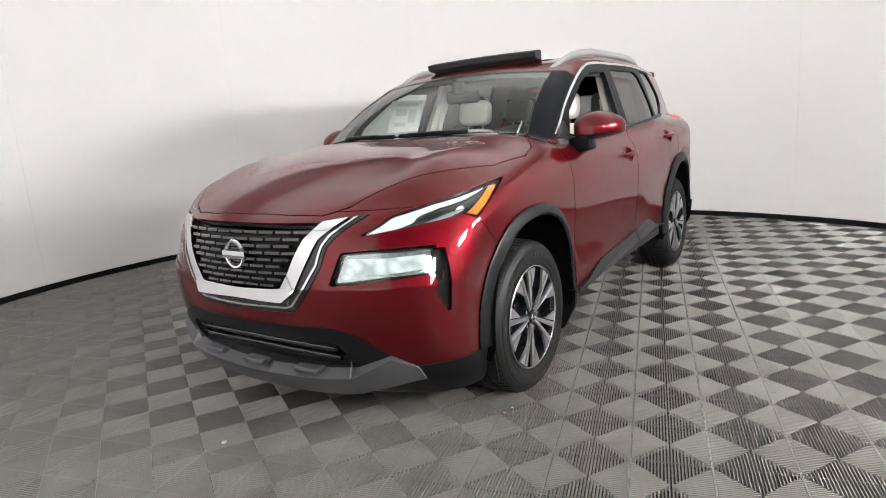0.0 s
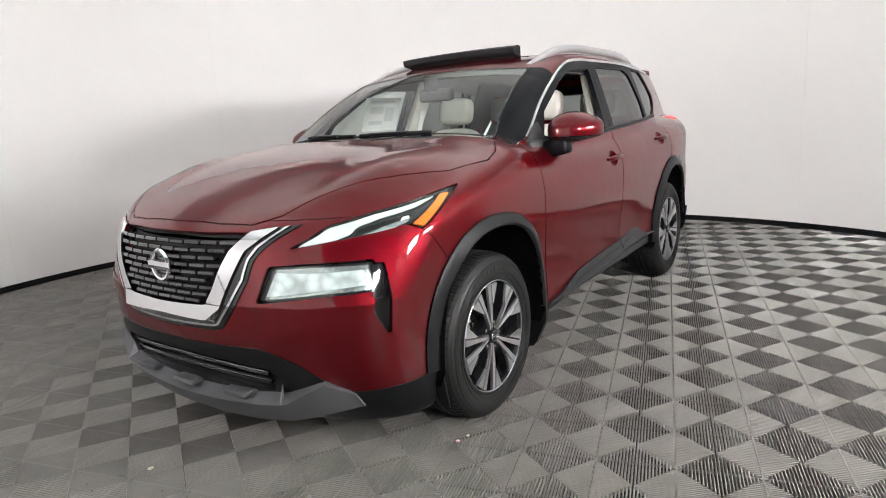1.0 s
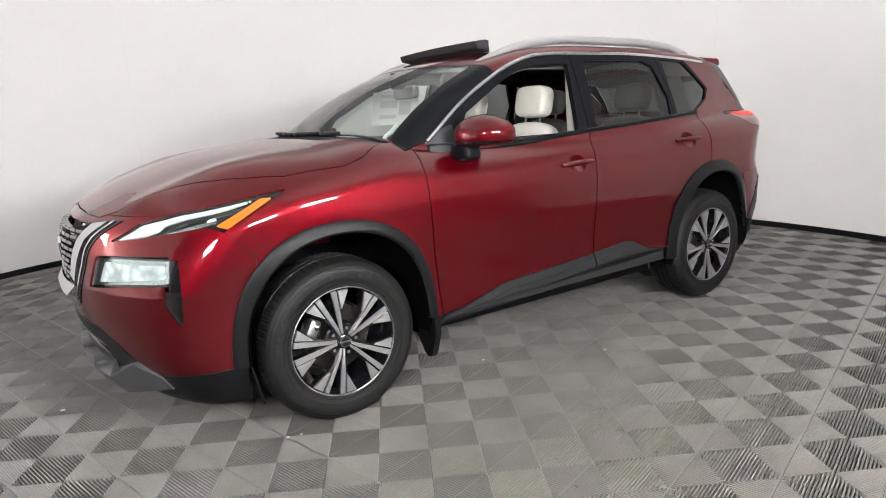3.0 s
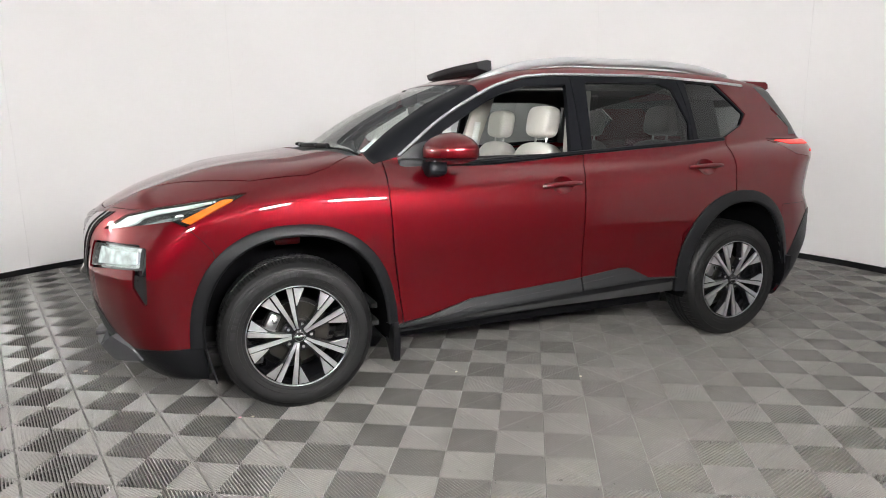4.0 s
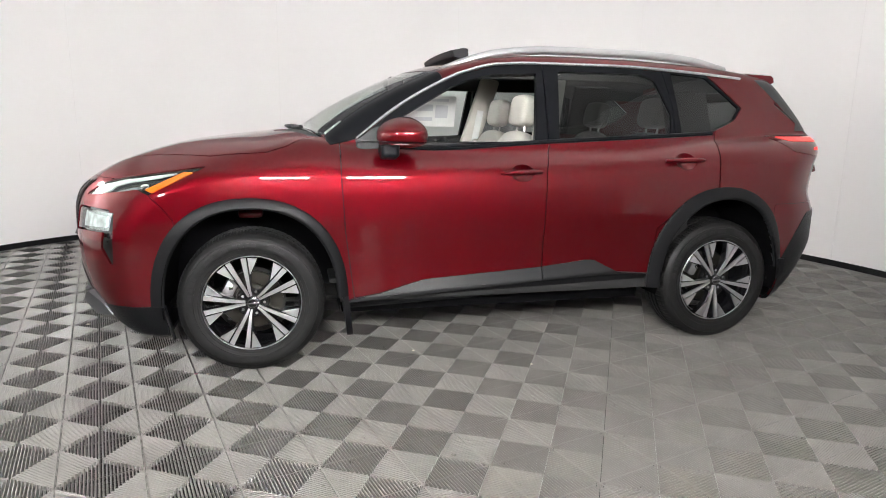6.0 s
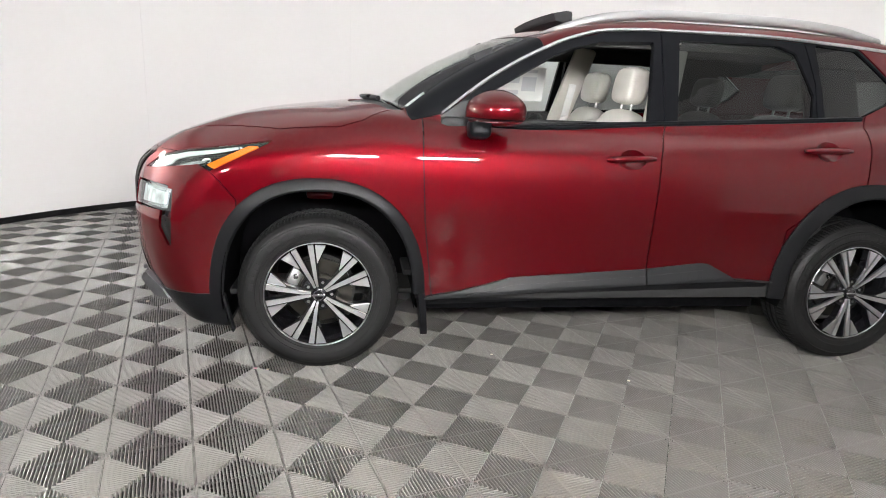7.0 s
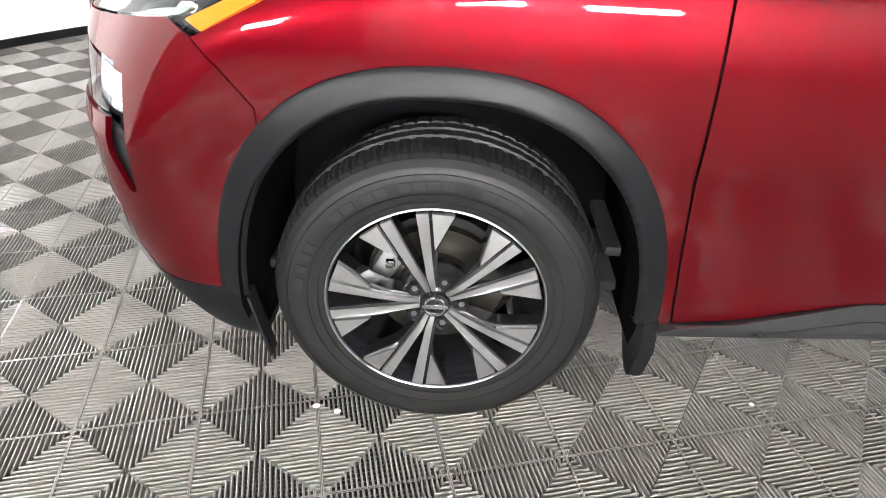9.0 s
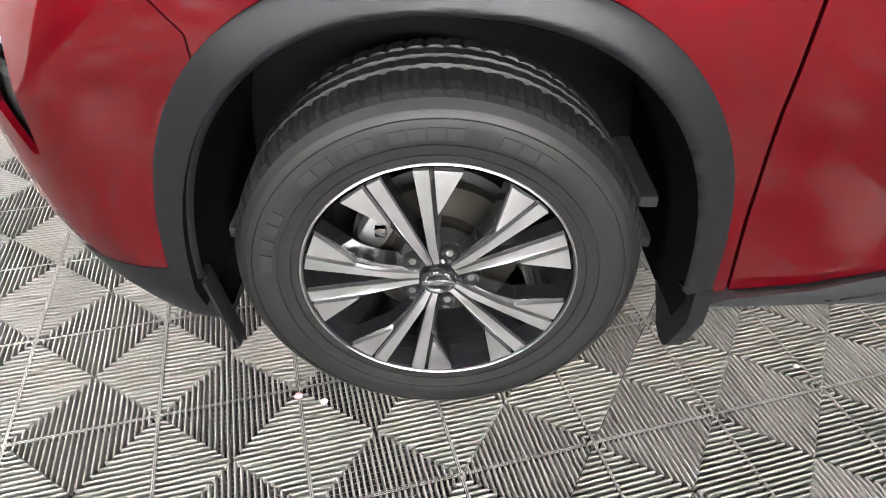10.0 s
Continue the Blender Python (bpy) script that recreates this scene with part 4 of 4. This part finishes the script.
def wheel(x, sg, steer, turn):
    """A wheel whose middle lies at its own origin's y = 0.045 behind the outer tyre wall."""
    e = new("wheel")
    e.parent = car
    e["label"] = "black tyre on a five-spoke two-tone alloy wheel"
    e.matrix_basis = pose(x, sg * -0.881, 0.368, 0, 0, steer + (0 if sg > 0 else 180))
    tv, tf = tyre_bm()
    ty = obj("tyre", tv, tf, RUBBER, e, "black rubber tyre")
    ty.data.polygons.foreach_set("use_smooth", [not 6 <= q % 26 <= 23 for q in range(len(tf))])
    # raised bars in place of the maker's lettering, thin rings, marks
    for a0, a1, r0, r1 in ((150, 160, 0.292, 0.312), (161.5, 166, 0.292, 0.312), (168, 176, 0.292, 0.312), (124, 137, 0.292, 0.312), (110, 121, 0.292, 0.312), (84, 106, 0.292, 0.312), (56, 74, 0.292, 0.312)):
        k = max(1, int((a1 - a0) / 4.6))
        for i in range(k):
            b0, b1 = radians(a0 + (a1 - a0) * i / k + 0.5), radians(a0 + (a1 - a0) * (i + 1) / k - 0.5)
            pts = [(r * math.cos(b), r * math.sin(b)) for r, b in ((r0, b0), (r0, (b0 + b1) / 2), (r0, b1), (r1, b1), (r1, (b0 + b1) / 2), (r1, b0))]
            part("sidewall_bar", prism(pts, -0.0212, -0.012), RUBBERLIGHT, ty)
    for r in (0.262, 0.283, 0.326):
        yy = -0.0100 - (r - 0.256) * 0.28 if r < 0.3 else -0.0180
        part("sidewall_ring", lathe([(r - 0.0012, yy + 0.004), (r, yy - 0.0025), (r + 0.0012, yy + 0.004)], 96), RUBBER, ty)
    for a, r, mt, s in ((195, 0.294, DOTRED, 0.0048), (-45.5, 0.292, DOTWHITE, 0.0055), (-125, 0.290, DOTWHITE, 0.0028)):
        o = part("tyre_mark", lathe([(0.0, -0.016), (s, -0.0155), (s, -0.008)], 12), mt, ty)
        o.location = (r * math.cos(radians(a)), 0.0, r * math.sin(radians(a)))
    rim = part("rim", lathe([(0.2400, 0.010), (0.2396, 0.0020), (0.2380, 0.0010), (0.2366, 0.0020), (0.2345, 0.012)], 96), ALU, e, "machined rim edge")
    rim.scale = (1.028, 1, 1.028)
    rim.location.y = -0.014
    part("rim_barrel", lathe([(0.2330, 0.004), (0.224, 0.03), (0.213, 0.10), (0.205, 0.19), (0.232, 0.205)], 64), GLOSS, rim, "black inside of the rim")
    for k in range(5):
        a = radians(36 + 72 * k + turn)
        ca, sa = math.cos(a), math.sin(a)
        for s in (1, -1):
            # two machined blades each side of a dark wedge, each with a slot along it
            inner = [(0.034, 0.0020), (0.070, 0.0030), (0.2292, 0.0265), (0.2240, 0.0500), (0.120, 0.0275), (0.060, 0.0150), (0.034, 0.0110)]
            outer = [(0.140, 0.0400), (0.2215, 0.0578), (0.2055, 0.1000), (0.146, 0.0465)]
            web = [(0.034, 0.0015), (0.070, 0.0022), (0.2292, 0.0258), (0.2215, 0.0585), (0.2045, 0.1020), (0.138, 0.0460), (0.100, 0.0320), (0.060, 0.0220), (0.034, 0.0140)]
            def put(pts):
                return [(ca * r - sa * s * t, sa * r + ca * s * t) for r, t in pts]
            def dip(pb):
                for q in pb.verts:
                    q.co.y += 0.012 * max(0, (0.11 - math.hypot(q.co.x, q.co.z)) / 0.076)
                return pb
            sp = part("spoke", dip(prism(put(web), 0.011, 0.050)), GLOSS, rim, "black spoke body", smooth=False)
            for pts in (inner, outer):
                fbm = dip(prism(put(pts), 0.0, 0.0125))
                part("spoke_face", fbm, ALU, sp, "machined silver spoke face", smooth=False)
    part("hub", lathe([(0.0, 0.020), (0.050, 0.020), (0.076, 0.024), (0.080, 0.060)], 40), GLOSS, rim, "black wheel hub")
    for k in range(5):
        a = radians(72 * k + turn)
        o = part("lug_recess", lathe([(0.0, 0.0185), (0.013, 0.0175), (0.016, 0.012), (0.018, 0.022)], 20), GLOSS, rim)
        o.location = (0.057 * math.cos(a), 0, 0.057 * math.sin(a))
        o = part("lug_nut", lathe([(0.0, 0.016), (0.0065, 0.016), (0.008, 0.019), (0.009, 0.028)], 6), STEEL, rim, "steel wheel nut", smooth=False)
        o.location = (0.057 * math.cos(a), 0, 0.057 * math.sin(a))
    cap = part("hub_cap", lathe([(0.0, 0.002), (0.024, 0.003), (0.030, 0.006), (0.031, 0.022)], 32), GLOSS, rim, "black hub cap with a silver ring")
    rg = part("cap_ring", lathe([(0.0195, 0.004), (0.021, 0.000), (0.0235, 0.000), (0.025, 0.005)], 32), CHROME, cap)
    part("cap_bar", box(0.056, 0.004, 0.0085, Matrix.Translation((0, 0.001, 0)), 0.001), CHROME, cap)
    disc = part("brake_disc", lathe([(0.06, 0.062), (0.085, 0.058), (0.088, 0.072), (0.150, 0.072), (0.150, 0.095), (0.09, 0.095)], 64), DISC, e, "dull steel brake disc")
    cal = box(0.055, 0.05, 0.085, Matrix.Translation((-0.112, 0.080, 0.062)) @ Euler((0, radians(28), 0)).to_matrix().to_4x4(), 0.014, 2)
    part("brake_caliper", cal, ALUCAST, e, "cast silver brake caliper")
    part("caliper_bolt", box(0.022, 0.02, 0.022, Matrix.Translation((-0.105, 0.040, 0.075)), 0.005), CHROME, e)
    part("hub_carrier", box(0.16, 0.04, 0.16, Matrix.Translation((0.02, 0.12, 0.0)), 0.03), DARK, e)
    part("dust_shield", lathe([(0.0, 0.115), (0.165, 0.11)], 40), DARK, e)
    return e


wheel(0.003, 1, 0, 0)
wheel(2.705, 1, 0, 14)
wheel(0.003, -1, 0, 8)
wheel(2.705, -1, 0, 30)
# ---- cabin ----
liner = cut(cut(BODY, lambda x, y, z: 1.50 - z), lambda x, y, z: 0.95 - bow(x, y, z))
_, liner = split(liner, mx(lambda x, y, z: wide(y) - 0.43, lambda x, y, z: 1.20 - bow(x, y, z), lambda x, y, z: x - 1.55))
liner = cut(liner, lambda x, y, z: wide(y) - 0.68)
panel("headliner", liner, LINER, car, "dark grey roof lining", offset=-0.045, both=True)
for s in (1, -1):
    part("inner_pillar", box(0.15, 0.05, 0.60, Matrix.Translation((1.645, s * 0.70, 1.345)) @ Euler((radians(s * 16), radians(14), 0)).to_matrix().to_4x4(), 0.02), BEIGE, car, "beige inner door pillar")
    part("seat_belt", box(0.050, 0.004, 0.36, Matrix.Translation((1.625, s * 0.680, 1.21)) @ Euler((radians(s * 10), radians(8), 0)).to_matrix().to_4x4(), 0.0), BELT, car, "grey seat belt")
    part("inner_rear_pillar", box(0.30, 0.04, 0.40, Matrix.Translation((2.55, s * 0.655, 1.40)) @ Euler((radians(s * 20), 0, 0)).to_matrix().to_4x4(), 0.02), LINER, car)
    part("front_door_trim", box(1.02, 0.05, 0.77, Matrix.Translation((1.05, s * 0.80, 0.80)), 0.03), TRIMDARK, car, "dark door lining")
    part("rear_door_trim", box(0.90, 0.06, 0.76, Matrix.Translation((2.08, s * 0.80, 0.80)), 0.03), TRIMDARK, car, "dark door lining")
    part("armrest", box(0.45, 0.06, 0.05, Matrix.Translation((1.15, s * 0.745, 0.95)), 0.02), BEIGE, car)

# dashboard: a rounded bar across the cabin with a hood over the dials
v, f = [], []
ys = np.linspace(-0.735, 0.735, 41)
for y in ys:
    h = 0.035 * math.exp(-((y + 0.37) / 0.20) ** 4)
    for x, z in ((0.32 + 0.45 * y * y, 1.105), (0.55 + 0.3 * y * y, 1.135), (0.80, 1.135 + h), (0.90, 1.115 + h), (0.93, 1.05), (0.86, 0.95), (0.90, 0.80), (0.55, 0.60)):
        v.append((x, y, z))
for i in range(len(ys) - 1):
    for j in range(7):
        a = i * 8 + j
        f.append((a, a + 8, a + 9, a + 1))
obj("dashboard", v, f, TRIMDARK, car, "black soft dashboard")
part("screen", box(0.015, 0.24, 0.13, Matrix.Translation((0.90, 0.0, 1.145)), 0.008), GLOSS, car, "dark centre display")
sw = new("steering_wheel")
sw.parent = car
sw["label"] = "black steering wheel"
sw.matrix_basis = pose(1.04, -0.37, 1.02, 0, -66, 0)
part("wheel_rim", tube([(0.185 * math.cos(a), 0.185 * math.sin(a), 0) for a in np.linspace(0, 2 * math.pi, 41)], 0.016, 10), TRIMDARK, sw)
part("wheel_pad", box(0.14, 0.17, 0.05, bevel=0.02, seg=3), TRIMDARK, sw)
part("wheel_spoke", box(0.04, 0.36, 0.02, bevel=0.006), GLOSS, sw)


def cushion(sx, sy, sz, m, puff=0.25):
    """A padded block with swelled faces."""
    bm = bmesh.new()
    bmesh.ops.create_cube(bm, size=2)
    bmesh.ops.subdivide_edges(bm, edges=bm.edges, cuts=9, use_grid_fill=True)
    for q in bm.verts:
        x, y, z = q.co
        r = Vector((x, y, z))
        n = (abs(x) ** 5 + abs(y) ** 5 + abs(z) ** 5) ** (1 / 5)
        r = r / n
        k = 1 - puff * 0.25 * (r.x**2 * r.y**2 + r.y**2 * r.z**2 + r.z**2 * r.x**2)
        q.co = m @ Vector((r.x * sx / 2 * k, r.y * sy / 2 * k, r.z * sz / 2 * k))
    return bm


def seat(x, y, rear=False):
    e = new("rear_seat" if rear else "front_seat")
    e.parent = car
    mt = SEATDIM if rear else LEATHER
    e["label"] = "rear seat with head rest, coloured dark for the dim cabin" if rear else "light beige leather front seat with head rest"
    e.matrix_basis = pose(x, y, 0)
    T = lambda a, b, c, r: Matrix.Translation((a, b, c)) @ Euler((0, radians(r), 0)).to_matrix().to_4x4()
    part("seat_cushion", cushion(0.54, 0.50, 0.18, T(-0.32, 0, 0.64, -8)), mt, e, angle=180)
    part("backrest", cushion(0.17, 0.50, 0.64, T(-0.02, 0, 0.93, 17)), mt, e, angle=180)
    for s in (1, -1):
        part("side_bolster", cushion(0.20, 0.09, 0.55, T(-0.05, s * 0.235, 0.90, 17)), mt, e, angle=180)
        part("headrest_post", tube([(0.065, s * 0.065, 1.20), (0.085, s * 0.065, 1.33)], 0.007, 8), STEEL, e, "steel post")
    part("headrest", cushion(0.115, 0.265, 0.190, T(0.085, 0, 1.362, 10), 0.15), mt, e, angle=180)
    part("seam", tube([(-0.03 + 0.075 * 0, -0.16, 0.66), (-0.12, -0.16, 0.745), (0.02, -0.16, 1.16)], 0.003, 5), BELT, e)


seat(1.53, -0.375)
seat(1.625, 0.38)
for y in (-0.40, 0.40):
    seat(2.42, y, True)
part("console", box(0.75, 0.22, 0.32, Matrix.Translation((1.25, 0, 0.62)), 0.04), TRIMDARK, car)
part("cabin_floor", box(2.7, 1.40, 0.03, Matrix.Translation((1.75, 0, 0.42)), 0.01), TRIMDARK, car)
part("load_cover", box(0.75, 1.15, 0.02, Matrix.Translation((2.98, 0, 1.10)), 0.006), TRIMDARK, car)
rv = part("inner_mirror", box(0.05, 0.24, 0.075, Matrix.Translation((0.93, 0.0, 1.455)), 0.02, 3), BLACKSMOOTH, car, "black inside mirror")
part("mirror_stem", box(0.10, 0.05, 0.10, Matrix.Translation((0.88, 0.0, 1.52)), 0.02), BLACKSMOOTH, rv)

# papers behind the glass
def paper(name, label, w, h, m, bars):
    p = thing(name, label, "paper", m)
    part("sheet", box(w, 0.001, h), PAPER, p)
    for bx, bz, bw, bh in bars:
        part("print_bar", box(bw, 0.001, bh, Matrix.Translation((bx, -0.0012, bz))), INK, p)


paper("window_sticker", "white printed sheet inside the far door window", 0.38, 0.24, pose(1.28, 0.775, 1.375, 18, 0, 0), [(0, 0.09, 0.26, 0.02), (-0.06, 0.03, 0.14, 0.05), (0.08, 0.0, 0.10, 0.10), (-0.06, -0.06, 0.14, 0.03)])
paper("barcode_label", "small white barcode label at the windscreen's corner", 0.017, 0.110, pose(0.440, -0.606, 1.248, 0, 53, 6), [(0.0, -0.03 + 0.008 * i, 0.009, 0.003 + 0.001 * (i % 3)) for i in range(7)])
# ---- the booth in a dark shop: a round white wall, its open side closed by added screens ----
def ring_wall(r0, r1, z0, z1, a0=-52, a1=203, n=150):
    """A curved wall from angle a0 to a1 with thickness."""
    bm = bmesh.new()
    rows = []
    for i in range(n + 1):
        a = radians(a0 + (a1 - a0) * i / n)
        c, s = math.cos(a), math.sin(a)
        rows.append([bm.verts.new((CX + r * c, CY + r * s, z)) for r, z in ((r0, z0), (r0, z1), (r1, z1), (r1, z0))])
    for a, b in zip(rows, rows[1:]):
        for j in range(4):
            bm.faces.new((a[j], a[(j + 1) % 4], b[(j + 1) % 4], b[j]))
    bm.faces.new(rows[0])
    bm.faces.new(rows[-1][::-1])
    bmesh.ops.recalc_face_normals(bm, faces=bm.faces)
    return bm


wall = tagged(part("wall_round", ring_wall(RADIUS, RADIUS + 0.12, 0, WALL_TOP), WALL), "smooth white curved photo booth wall", "wall", kind="structure")
for k in range(9):
    a = radians(-50 + 30 * k)
    sm = part("wall_seam", box(0.004, 0.006, WALL_TOP - 0.02, bevel=0.0), SEAM, wall)
    sm.matrix_basis = pose(CX + (RADIUS - 0.001) * math.cos(a), CY + (RADIUS - 0.001) * math.sin(a), WALL_TOP / 2, 0, 0, math.degrees(a))
tagged(part("baseboard", ring_wall(RADIUS - 0.018, RADIUS - 0.002, 0, 0.055), BLACKSMOOTH), "black rubber strip along the foot of the wall", "baseboard", kind="structure")
# unseen screens added so the paint reflects dark in front, white along the doors
for a0, a1, cloth, words in ((203, 246, DARKSCREEN, "unseen dark grey screen added to reflect in the car's front"), (246, 308, WHITESCREEN, "unseen white screen added as the wall that the near doors reflect")):
    v, f = [], []
    n = int((a1 - a0) * 4)
    for i in range(n + 1):
        a = a0 + (a1 - a0) * i / n
        rr = RADIUS + 0.05 + 0.015 * math.sin(radians(a) * 75) + 0.008 * math.sin(radians(a) * 31 + 1)
        for z in (0.0, WALL_TOP):
            v.append((CX + rr * math.cos(radians(a)), CY + rr * math.sin(radians(a)), z))
        if i:
            f.append((2 * i - 2, 2 * i, 2 * i + 1, 2 * i - 1))
    curtain = tagged(obj("curtain", v, f, cloth), words, "curtain", kind="structure")
    sol = curtain.modifiers.new("thickness", "SOLIDIFY")
    sol.thickness = 0.004
S0, S1 = Vector((CX - 7.5, CY - 9.0, 0)), Vector((CX + 7.5, CY + 6.5, CEILING))
for nm, x0, y0, x1, y1 in (("wall_south", S0.x, S0.y - 0.2, S1.x, S0.y), ("wall_north", S0.x, S1.y, S1.x, S1.y + 0.2), ("wall_west", S0.x - 0.2, S0.y, S0.x, S1.y), ("wall_east", S1.x, S0.y, S1.x + 0.2, S1.y)):
    tagged(part(nm, box(x1 - x0, y1 - y0, CEILING, Matrix.Translation(((x0 + x1) / 2, (y0 + y1) / 2, CEILING / 2))), SHOP), "dark plain shop wall beyond the booth", "wall", kind="structure")
# ceiling out of view, paler than the shop to bounce the added fill down
tagged(part("ceiling", box(S1.x - S0.x, S1.y - S0.y, 0.2, Matrix.Translation((CX, (S0.y + S1.y) / 2, CEILING + 0.1))), SHOPTOP), "unseen shop ceiling made pale to bounce the fill lights", "ceiling", kind="structure")
tagged(part("ground", box(S1.x - S0.x, S1.y - S0.y, 0.1, Matrix.Translation((CX, (S0.y + S1.y) / 2, -0.075))), DARK), "dark concrete shop floor", "floor", kind="structure")
for lx, ly, lz, w, h in LAMPS:
    lamp = thing("panel_lamp", "white studio panel lamp in a black frame on a stand", "lamp", look((lx, ly, lz), (0.6 * lx, -0.6, 0.9)), "studio lamps")
    part("diffuser", box(w, h, 0.01), PANEL, lamp)
    part("frame", box(w + 0.06, h + 0.06, 0.04, Matrix.Translation((0, 0, 0.03)), 0.008), BLACKSMOOTH, lamp)
    part("stand", tube([lamp.matrix_basis.inverted() @ Vector((lx, ly - 0.05, lz)), lamp.matrix_basis.inverted() @ Vector((lx, ly - 0.05, 0.0))], 0.015, 8), BLACKSMOOTH, lamp)

# fill lights added out of view to brighten the ceiling and walls
for a in FILL_ANGLES:
    lamp = thing("fill_uplight", "unseen fill light added behind the booth wall's top", "lamp", pose(CX + (RADIUS + 0.295) * math.cos(radians(a)), CY + (RADIUS + 0.295) * math.sin(radians(a)), WALL_TOP - 0.05, 0, 0, a), "uplights")
    part("diffuser", box(0.30, 1.4, 0.02, Matrix.Translation((0, 0, 0.02))), FILL_FACE, lamp)
    part("housing", box(0.36, 1.46, 0.05, Matrix.Translation((0, 0, -0.02)), 0.01), BLACKSMOOTH, lamp)

# scraps on the floor
for sx, sy, s, mt in ((-0.292, -0.832, 0.009, PINK), (-0.235, -0.845, 0.008, SCRAP), (-1.069, 0.140, 0.012, SCRAP), (0.86, -0.72, 0.007, SCRAP), (1.45, -1.05, 0.008, SCRAP), (-1.75, 0.10, 0.006, SCRAP)):
    bm = bmesh.new()
    bmesh.ops.create_icosphere(bm, subdivisions=2, radius=s)
    for q in bm.verts:
        q.co = q.co * (1 + 0.35 * noise.noise(q.co * 90 + Vector((sx * 9, sy * 9, 0))))
        q.co.z = q.co.z * 0.35 + s * 0.3
    o = tagged(part("scrap", bm, mt), "tiny pale scrap lying on the floor tiles", "litter", "floor scraps")
    o.location = (sx, sy, 0.0005)

# ---- floor of ribbed tiles ----
TILE_SIDE, TURN, NUB = 0.289, 15.4, (-0.575, -0.886)
bm = bmesh.new()
bmesh.ops.create_circle(bm, cap_ends=True, segments=96, radius=RADIUS + 0.1, matrix=Matrix.Translation((CX, CY, -0.02)))
floor = tagged(part("floor", bm, DARK), "grey ribbed plastic tiles laid over a dark slab", "floor", kind="structure")


def tile_mesh(ribs=24):
    """One tile: rounded ribs at right angles to each edge, meeting on the diagonals, and low ties between them."""
    v, f = [], []
    s = TILE_SIDE
    p = s / ribs
    w, deep = p * RIB, 0.019
    shape = [(-1.0, -deep), (-1.0, -0.0026), (-0.80, -0.0010), (-0.40, -0.0002), (0.0, 0.0), (0.40, -0.0002), (0.80, -0.0010), (1.0, -0.0026), (1.0, -deep)]
    for q in range(4):
        a = math.pi / 2 * q
        ca, sa = math.cos(a), math.sin(a)
        for i in range(ribs):
            x = -s / 2 + (i + 0.5) * p
            k = len(v)
            for end in (0, 1):
                for u, z in shape:
                    px = x + u * w
                    py = -s / 2 + 0.0042 if end == 0 else -abs(px) - 0.0018
                    v.append((ca * px - sa * py, sa * px + ca * py, z))
            n = len(shape)
            f.extend((k + j, k + j + 1, k + n + j + 1, k + n + j) for j in range(n - 1))
            f.append(tuple(k + n + j for j in range(n)))
        k = len(v)
        pts = [(-s / 2, -s / 2 + 0.0006, -0.0006), (s / 2, -s / 2 + 0.0006, -0.0006), (s / 2 - 0.0024, -s / 2 + 0.0030, -0.0006), (-s / 2 + 0.0024, -s / 2 + 0.0030, -0.0006)]
        v.extend((ca * a1 - sa * b1, sa * a1 + ca * b1, c1) for a1, b1, c1 in pts)
        f.append((k, k + 1, k + 2, k + 3))
        for j in range(1, 11):
            y = -s / 2 + s / 2 * j / 11
            k = len(v)
            pts = [(y, y - 0.0008, -0.013), (-y, y - 0.0008, -0.013), (-y, y + 0.0008, -0.013), (y, y + 0.0008, -0.013)]
            v.extend((ca * a1 - sa * b1, sa * a1 + ca * b1, c1) for a1, b1, c1 in pts)
            f.append((k, k + 1, k + 2, k + 3))
    return v, f


tv, tf = tile_mesh()
TILE_MESH = bpy.data.meshes.new("tile")
TILE_MESH.from_pydata(tv, [], tf)
TILE_MESH.materials.append(TILE)
spots = []
ct, st = math.cos(radians(TURN)), math.sin(radians(TURN))
for i in range(-24, 32):
    for j in range(-24, 24):
        gx, gy = (i + 0.5) * TILE_SIDE, (j + 0.5) * TILE_SIDE
        x, y = NUB[0] + ct * gx - st * gy, NUB[1] + st * gx + ct * gy
        if math.hypot(x - CX, y - CY) < RADIUS + 0.12:
            spots.append((math.hypot(x - 0.2, y + 1.9), x, y))
spots.sort()
for _, x, y in spots[:300]:
    t = new("tile", TILE_MESH)
    t.parent = floor
    t.matrix_basis = pose(x, y, 0, 0, 0, TURN)
tv = np.array(tv) @ np.array([[ct, st, 0], [-st, ct, 0], [0, 0, 1]])
far_v = np.concatenate([tv + (x, y, 0) for _, x, y in spots[300:]])
far_f = [tuple(i + len(tv) * k for i in q) for k in range(len(spots) - 300) for q in tf]
far = obj("far_tile", far_v, far_f, TILE, floor, smooth=False)
far["kind"] = "stuff"
